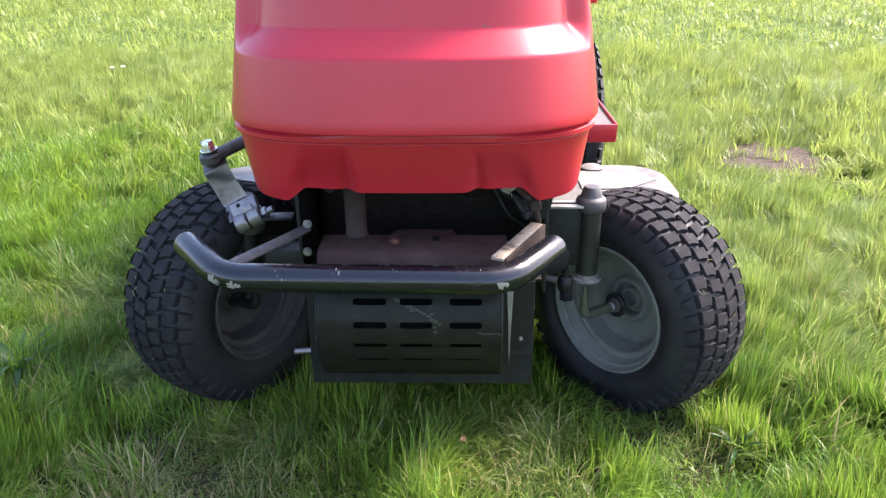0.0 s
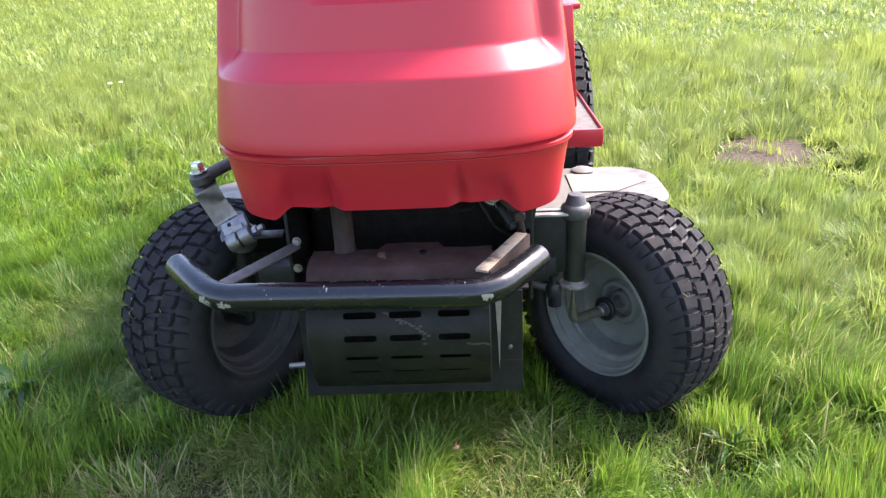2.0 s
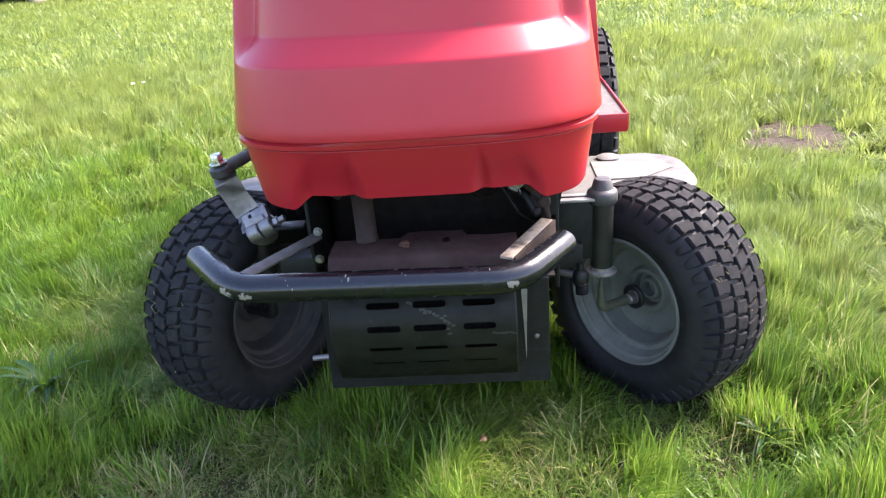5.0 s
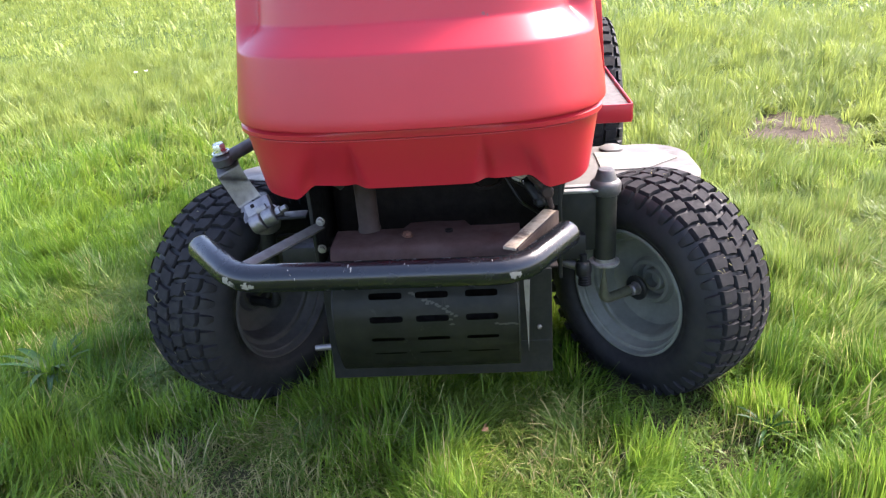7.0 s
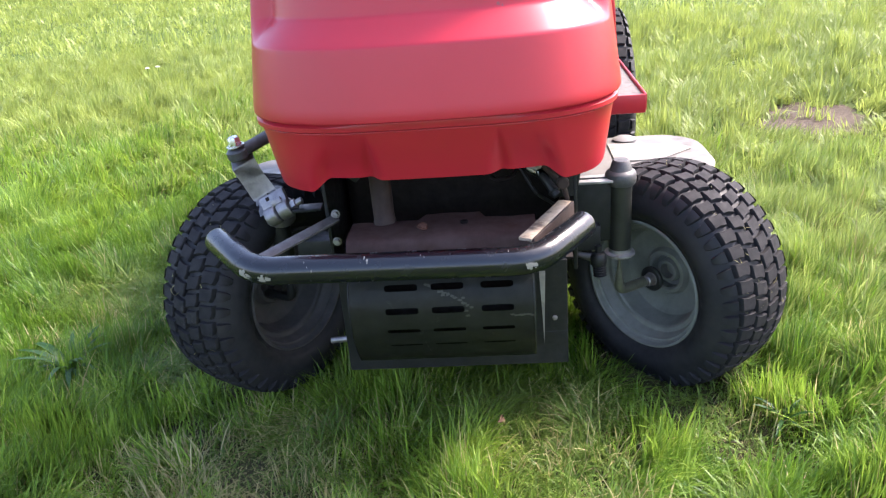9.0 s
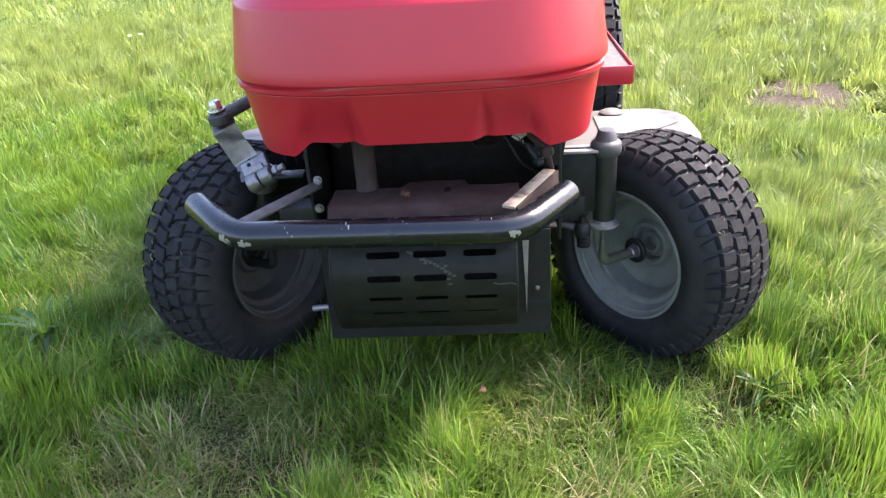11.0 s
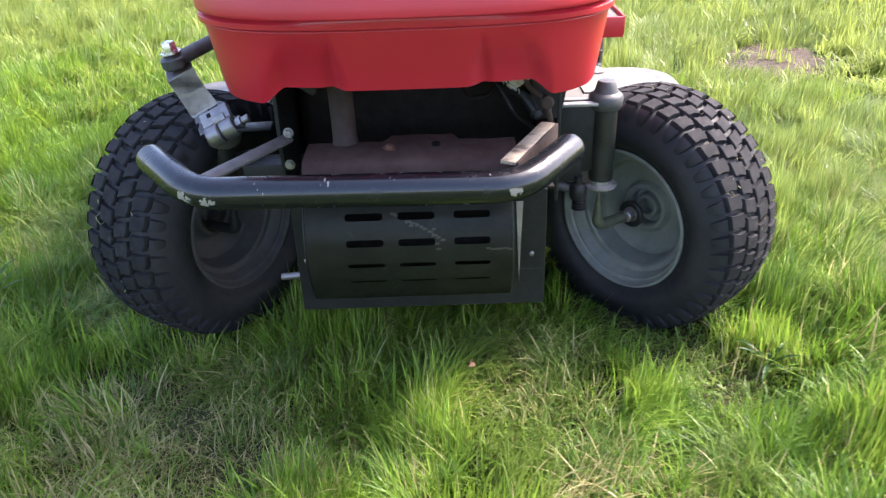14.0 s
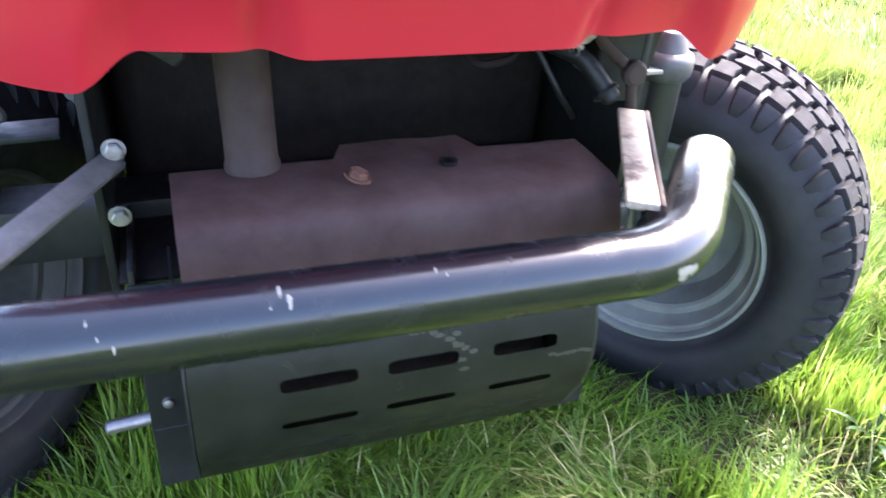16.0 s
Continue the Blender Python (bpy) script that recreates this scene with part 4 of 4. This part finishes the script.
def sow(n, x0, x1, y0, y1, spread=0.0):
    """Random places in a strip that widens by spread for each metre of y."""
    y = rng.uniform(y0, y1, n * 2)
    x = rng.uniform(-1, 1, n * 2) * ((x1 - x0) / 2 + spread * (y1 - y0)) + (x0 + x1) / 2
    ok = np.abs(x - (x0 + x1) / 2) < (x1 - x0) / 2 + spread * (y - y0)
    x, y = x[ok], y[ok]
    return x + rng.normal(0, 0.13, len(x)), y + rng.normal(0, 0.13, len(y))


def near_spot(x, y, cx, cy, rx, ry):
    return np.exp(-((x - cx) / rx) ** 2 - ((y - cy) / ry) ** 2)


def worn_ground(x, y):
    """Where the sward is thin and dry: 0 to 1."""
    v = 1.0 * near_spot(x, y, -0.40, -0.33, 0.22, 0.14) + 0.40 * near_spot(x, y, 0.19, -0.20, 0.07, 0.12) + 0.6 * near_spot(x, y, 0.24, -0.42, 0.08, 0.08) + 0.6 * near_spot(x, y, -0.33, -0.16, 0.14, 0.10) + 0.2 * near_spot(x, y, 0.46, -0.16, 0.10, 0.07)
    return np.clip(v, 0, 1)


def lush_ground(x, y):
    """Where bright young clumps stand."""
    v = 0.0
    for cx, cy, rx, ry, k in ((-0.105, -0.16, 0.045, 0.06, 0.75), (-0.012, -0.23, 0.028, 0.06, 0.9), (-0.01, -0.35, 0.035, 0.08, 0.9), (0.02, -0.46, 0.04, 0.07, 0.8), (-0.17, -0.38, 0.07, 0.07, 0.8), (0.285, -0.09, 0.03, 0.06, 0.6), (0.310, -0.20, 0.03, 0.09, 0.8),
                              (0.60, -0.36, 0.07, 0.12, 0.8), (0.54, -0.12, 0.06, 0.07, 0.7), (0.72, -0.25, 0.08, 0.1, 0.7), (-0.70, -0.10, 0.12, 0.12, 0.8), (-0.62, -0.28, 0.10, 0.10, 0.85), (-0.62, -0.48, 0.12, 0.08, 0.8), (-0.56, 0.02, 0.08, 0.10, 0.6), (-0.13, -0.08, 0.03, 0.05, 0.5)):
        v = v + k * near_spot(x, y, cx, cy, rx, ry)
    return np.clip(v, 0, 1.2)


def matted_ground(x, y):
    """Where old grass lies flat and dark."""
    v = 0.0
    for cx, cy, rx, ry, k in ((-0.33, -0.15, 0.13, 0.11, 0.8), (0.04, -0.10, 0.18, 0.08, 0.8), (0.16, -0.24, 0.09, 0.15, 0.9), (0.44, -0.17, 0.09, 0.08, 1.1), (0.37, -0.06, 0.10, 0.06, 1.0), (-0.27, -0.28, 0.14, 0.10, 0.8), (0.40, -0.38, 0.06, 0.10, 0.7), (-0.58, 0.15, 0.12, 0.25, 0.8), (-0.80, 0.45, 0.25, 0.12, 0.8)):
        v = v + k * near_spot(x, y, cx, cy, rx, ry)
    return np.clip(v, 0, 1)


def grow(name, tufts, per, spread, lmin, lmax, wide, seg, mat, label, category="grass", dry=False):
    """Tufts of blades that fan out from common roots and lie over to one side."""
    tx, ty = tufts
    d = np.hypot((tx - 1.20) / 1.05, (ty - 1.64) / 1.15)
    ok = (d > 0.185 + 0.06 * field(tx, ty, 16, 9)) | (rng.random(len(tx)) < 0.13)
    worn = worn_ground(tx, ty)
    ok &= rng.random(len(tx)) < (np.clip(0.05 + 1.7 * worn + 0.08 * field(tx, ty, 5, 21), 0.02, 1) if dry else 1 - 0.45 * worn)
    tx, ty = tx[ok], ty[ok]
    n = len(tx)
    tall = 0.40 + 0.22 * field(tx, ty, 6, 3) + 0.36 * field(tx, ty, 26, 4) + 0.20 * field(tx, ty, 13, 57) + 0.30 * lush_ground(tx, ty) - 0.35 * worn_ground(tx, ty) - 0.4 * matted_ground(tx, ty) + rng.normal(0, 0.16, n)
    head = field(tx, ty, 6, 5) * 2.4 + field(tx, ty, 22, 6) * 2.0 + rng.normal(0, 1, n) * (0.6 + 1.6 * np.maximum(worn_ground(tx, ty), matted_ground(tx, ty)))
    over = np.clip(1.02 + 0.60 * field(tx, ty, 24, 8) - 0.55 * lush_ground(tx, ty) + 0.75 * np.maximum(worn_ground(tx, ty), matted_ground(tx, ty)) + rng.normal(0, 0.2, n), 0.15, 2.0)
    r = lambda a: np.repeat(a, per)
    m = n * per
    x = r(tx) + rng.normal(0, spread, m)
    y = r(ty) + rng.normal(0, spread, m)
    length = np.clip(lmin + (lmax - lmin) * (r(tall) + rng.normal(0, 0.22, m)), lmin * 0.5, lmax * 1.3)
    heading = r(head) + rng.normal(0, 0.60, m)
    lean = np.clip(r(over) + rng.normal(0, 0.42, m), 0.03, 2.4)
    for wx, wy in ((0.376, 0.069), (-0.375, 0.098)):
        length[np.hypot(x - wx, y - wy) < 0.14] *= 0.35
    length *= 1 - 0.6 * near_spot(x, y, 1.14, 1.45, 0.28, 0.30)
    length *= 1 - 0.18 * near_spot(x, y, 0.10, -0.28, 0.45, 0.22)
    under = (np.abs(x) < 0.2) & (y > -0.13) & (y < 0.9)
    length[under] = np.minimum(length[under], 0.10)
    width = wide * (0.5 + 1.0 * rng.random(m) ** 2) * (0.7 + 0.3 * length / lmax)
    return blades(name, mat, x, y, length, width, lean, heading, seg, rng.normal(0, 0.6, m), label, category)



tx, ty = sow(11500, -0.85, 0.95, -0.62, 1.1, 0.52)
lush = lush_ground(tx, ty) + 0.28 * field(tx, ty, 4, 31) + 0.12 * rng.normal(0, 1, len(tx))
matted = matted_ground(tx, ty) + 0.25 * field(tx, ty, 6, 33) + 0.12 * rng.normal(0, 1, len(tx))
# Paler blades farther back: the backlit look is put into their colour.
pale = (ty + 0.9 * np.clip(tx, -0.6, 0.6) + 0.3 * field(tx, ty, 3, 35) + 0.2 * rng.normal(0, 1, len(tx))) > 0.80
# The left spot adds deeper green, partly a grass tone, partly standing in for shade.
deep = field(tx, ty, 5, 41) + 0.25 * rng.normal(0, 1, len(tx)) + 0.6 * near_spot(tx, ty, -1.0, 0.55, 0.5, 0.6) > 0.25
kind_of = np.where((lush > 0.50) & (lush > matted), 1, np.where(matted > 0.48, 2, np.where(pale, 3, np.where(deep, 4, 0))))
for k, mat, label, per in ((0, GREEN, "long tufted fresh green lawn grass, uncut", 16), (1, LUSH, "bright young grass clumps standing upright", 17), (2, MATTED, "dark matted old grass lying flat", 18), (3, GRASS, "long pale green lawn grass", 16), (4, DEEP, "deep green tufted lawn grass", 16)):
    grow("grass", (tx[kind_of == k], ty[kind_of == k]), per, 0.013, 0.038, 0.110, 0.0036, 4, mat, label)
tx, ty = sow(9000, -1.6, 1.8, 1.1, 4.2, 0.60)
# Out here too the paler blades carry the backlight in their colour.
pale = (ty + 0.9 * np.clip(tx, -0.6, 0.6) + 0.5 * field(tx, ty, 2, 35) + 0.3 * rng.normal(0, 1, len(tx))) > 1.2
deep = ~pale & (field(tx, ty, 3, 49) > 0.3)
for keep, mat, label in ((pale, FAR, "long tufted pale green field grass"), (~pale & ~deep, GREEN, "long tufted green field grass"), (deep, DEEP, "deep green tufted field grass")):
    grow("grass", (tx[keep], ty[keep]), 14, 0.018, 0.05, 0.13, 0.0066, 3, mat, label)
grow("grass", sow(15000, -4.2, 4.6, 4.2, 15.0, 0.66), 7, 0.05, 0.05, 0.11, 0.017, 2, FAR, "distant green field grass")
tx, ty = sow(9000, -5, 5, -5, 4.2, 0.0)
keep = (ty < -0.7) | (np.abs(tx - 0.05) > 1.0 + 0.56 * (ty + 0.62))
grow("grass", (tx[keep], ty[keep]), 8, 0.03, 0.05, 0.12, 0.009, 2, GREEN, "green field grass all round")
grow("dry_grass", sow(11000, -1.0, 1.2, -0.75, 1.0, 0.3), 8, 0.018, 0.045, 0.115, 0.0028, 4, STRAW, "dry straw-coloured grass among the green", dry=True)


# ---- far edge of the field ----
def fence_bay(x0, y0):
    bay = tagged(new("fence_panel"), "dark weathered board fence panel at the field's edge", "fence", "far fence")
    bay.location = (x0, y0, 0)
    for i in range(12):
        h = 1.75 + random.uniform(-0.02, 0.02)
        part("board", box((0.142, 0.02, h), pose(-0.83 + 0.151 * i, random.uniform(-0.004, 0.004), h / 2 + 0.03), 0.003, 1), FENCE, bay)
    for z in (0.4, 1.4):
        part("rail", box((1.84, 0.04, 0.07), pose(0, 0.035, z), 0.003, 1), FENCE, bay)
    part("post", box((0.09, 0.09, 1.9), pose(-0.93, 0.02, 0.95), 0.004, 1), FENCE, bay)
    return bay


for i in range(12):
    fence_bay(-17 + 1.86 * i, 13.4 + 0.02 * i)


def tree(x, y, r):
    t = tagged(new("tree"), "old tree with a pinkish-brown trunk before the fence", "tree")
    t.location = (x, y, 0)
    bm = bmesh.new()
    seg, rows = 20, []
    for k in range(15):
        z = -0.05 + 0.25 * k
        rr = r * (1 + 0.8 * math.exp(-z * 4) - 0.05 * z)
        rows.append([bm.verts.new((0.05 * math.sin(z * 1.3) + rr * (1 + 0.10 * math.sin(3 * a + z) + 0.06 * math.sin(7 * a)) * math.cos(a),
                                   rr * (1 + 0.10 * math.sin(3 * a + z) + 0.06 * math.sin(7 * a)) * math.sin(a), z)) for a in (2 * math.pi * i / seg for i in range(seg))])
    for a, b in zip(rows, rows[1:]):
        for i in range(seg):
            bm.faces.new((a[i], a[(i + 1) % seg], b[(i + 1) % seg], b[i]))
    bm.faces.new(rows[-1])
    part("trunk", bm, BARK, t, smooth=60)
    for i in range(7):
        a = i * 2.4
        z = 2.2 + 0.2 * i
        part("limb", tube([(0.1 * math.cos(a), 0.1 * math.sin(a), z), (0.7 * math.cos(a), 0.7 * math.sin(a), z + 0.6), (1.5 * math.cos(a), 1.5 * math.sin(a), z + 1.5)], 0.06, 10), BARK, t, smooth=60)
    n = 7000
    rg = np.random.default_rng(3)
    u = rg.normal(0, 1, (n, 3))
    u /= np.linalg.norm(u, axis=1)[:, None]
    c = u * (rg.random(n) ** 0.4)[:, None] * np.array([2.2, 2.2, 1.5]) * (1 + 0.25 * np.sin(5 * u[:, :1]) * np.sin(4 * u[:, 1:2])) + np.array([0, 0, 4.6])
    leaf_cloud("crown", c, 0.11, t, rg)
    return t


def leaf_cloud(name, c, size, parent, rg):
    n = len(c)
    a, b = rg.normal(0, 1, (n, 3)), rg.normal(0, 1, (n, 3))
    a /= np.linalg.norm(a, axis=1)[:, None]
    b -= a * (a * b).sum(1)[:, None]
    b /= np.linalg.norm(b, axis=1)[:, None]
    s = (size * rg.uniform(0.6, 1.4, n))[:, None]
    v = np.stack((c - a * s, c - b * s * 0.45, c + a * s, c + b * s * 0.45), 1).reshape(-1, 3)
    me = bpy.data.meshes.new(name)
    me.from_pydata(v.tolist(), [], np.arange(n * 4).reshape(-1, 4).tolist())
    me.materials.append(HEDGE)
    ob = new(name, me)
    if parent:
        ob.parent = parent
    return ob


tree(-7.75, 12.9, 0.16)
rg = np.random.default_rng(11)
n = 9000
hx = rg.uniform(-20, -8.1, n)
hc = np.stack((hx, 13.0 + rg.normal(0, 0.16, n), rg.random(n) ** 0.8 * (1.5 + 0.25 * np.sin(hx * 2.1))), 1)
tagged(leaf_cloud("hedge", hc, 0.09, None, rg), "dark clipped hedge along the fence", "hedge", kind="stuff")


# ---- small things in the grass ----
def curled_leaf(place, size, turn):
    bm = bmesh.new()
    rows = []
    for i in range(7):
        s = i / 6
        w = size * 0.33 * math.sin(math.pi * (0.06 + 0.9 * s)) ** 0.8
        rows.append([bm.verts.new((size * (s - 0.5), w * k, 0.25 * size * k * k + 0.12 * size * math.sin(3 * s))) for k in (-1, -0.4, 0.3, 1)])
    for a, b in zip(rows, rows[1:]):
        for k in range(3):
            bm.faces.new((a[k], a[k + 1], b[k + 1], b[k]))
    bmesh.ops.solidify(bm, geom=bm.faces[:], thickness=0.0006)
    ob = finish(bm, "dead_leaf", LEAF_BROWN, smooth=60)
    ob.matrix_world = pose(*place, *turn)
    return tagged(ob, "curled brown dead leaf caught in the grass", "leaf")


curled_leaf((0.064, -0.207, 0.080), 0.019, (60, 15, 70))


def weed(place, size, turn, count):
    """A rosette of broad, bluish leaves."""
    w = tagged(new("weed"), "broad-leaved bluish weed growing in the lawn", "weed", "weeds in the lawn")
    w.matrix_world = pose(*place, 0, 0, turn)
    for i in range(count):
        a = 2 * math.pi * i / count + random.uniform(-0.3, 0.3)
        L = size * random.uniform(0.7, 1.15)
        tilt = random.uniform(0.5, 1.1)
        bm = bmesh.new()
        rows = []
        for k in range(7):
            s = k / 6
            wd = L * 0.048 * math.sin(math.pi * min(1, 0.08 + 0.92 * s)) ** 0.7 + 0.0004
            ang = tilt * (0.35 + 0.9 * s)
            rr, zz = L * s * math.sin(0.4 + ang * 0.6), L * s * math.cos(0.4 + ang * 0.8)
            rows.append([bm.verts.new((rr, wd * q, zz + abs(q) * wd * 0.35)) for q in (-1, 0, 1)])
        for p, q in zip(rows, rows[1:]):
            for k in range(2):
                bm.faces.new((p[k], p[k + 1], q[k + 1], q[k]))
        part("leaf", bm, WEED, w, smooth=60, m=Matrix.Rotation(a, 4, "Z"))
    return w


weed((-0.82, 0.09, 0.01), 0.12, 20, 22)
weed((0.52, -0.17, 0.03), 0.06, 75, 7)


def daisy(x, y):
    d = tagged(new("daisy"), "tiny white daisy in the grass", "flower", "daisies in the grass")
    d.location = (x, y, 0)
    part("stalk", rod((0, 0, 0), (0.004, 0.002, 0.088), 0.0012, 6, 0.0002), WEED, d)
    part("petals", lathe([(0, 0.0), (0.004, 0.001), (0.012, 0.004), (0.0125, 0.005), (0.004, 0.003), (0, 0.003)], 14, pose(0.004, 0.002, 0.088, 12, 8, 0)), WHITE, d)
    return d


for fx, fy in ((-1.96, 3.20), (-1.91, 3.23)):
    daisy(fx, fy)


# ---- clippings caught in the treads ----
def clippings(name, m, R, half, n, seed):
    rg = np.random.default_rng(seed)
    bm = bmesh.new()
    for _ in range(n):
        x = rg.uniform(-0.65, 0.65) * half
        a = rg.uniform(0, 2 * math.pi)
        r = tyre_radius(x, half, R) + rg.uniform(0.001, 0.0085)
        c = Vector((x, r * math.cos(a), r * math.sin(a)))
        out = Vector((0, math.cos(a), math.sin(a)))
        t = Vector(rg.normal(0, 1, 3))
        t = (t - out * t.dot(out) * 0.8).normalized()
        s = t.cross(out).normalized()
        L, w = rg.uniform(0.0025, 0.008), rg.uniform(0.0003, 0.0007)
        vs = [bm.verts.new(m @ (c + t * L * u + s * w * v + out * 0.0012 * (1 - u * u))) for u, v in ((-1, -1), (-1, 1), (0, 1), (1, 0.4), (1, -0.4), (0, -1))]
        bm.faces.new((vs[0], vs[1], vs[2], vs[5]))
        bm.faces.new((vs[5], vs[2], vs[3], vs[4]))
    return tagged(finish(bm, name, STRAW, smooth=60), "dry grass clippings stuck in the tyre tread", "clippings", kind="stuff")


clippings("grass_clippings", pose(0.375, 0.068, 0.191, 0, 0, STEER_R), 0.207, 0.083, 110, 5)
clippings("grass_clippings", pose(-0.364, 0.094, 0.196, 0, 0, STEER_L), 0.210, 0.083, 90, 6)
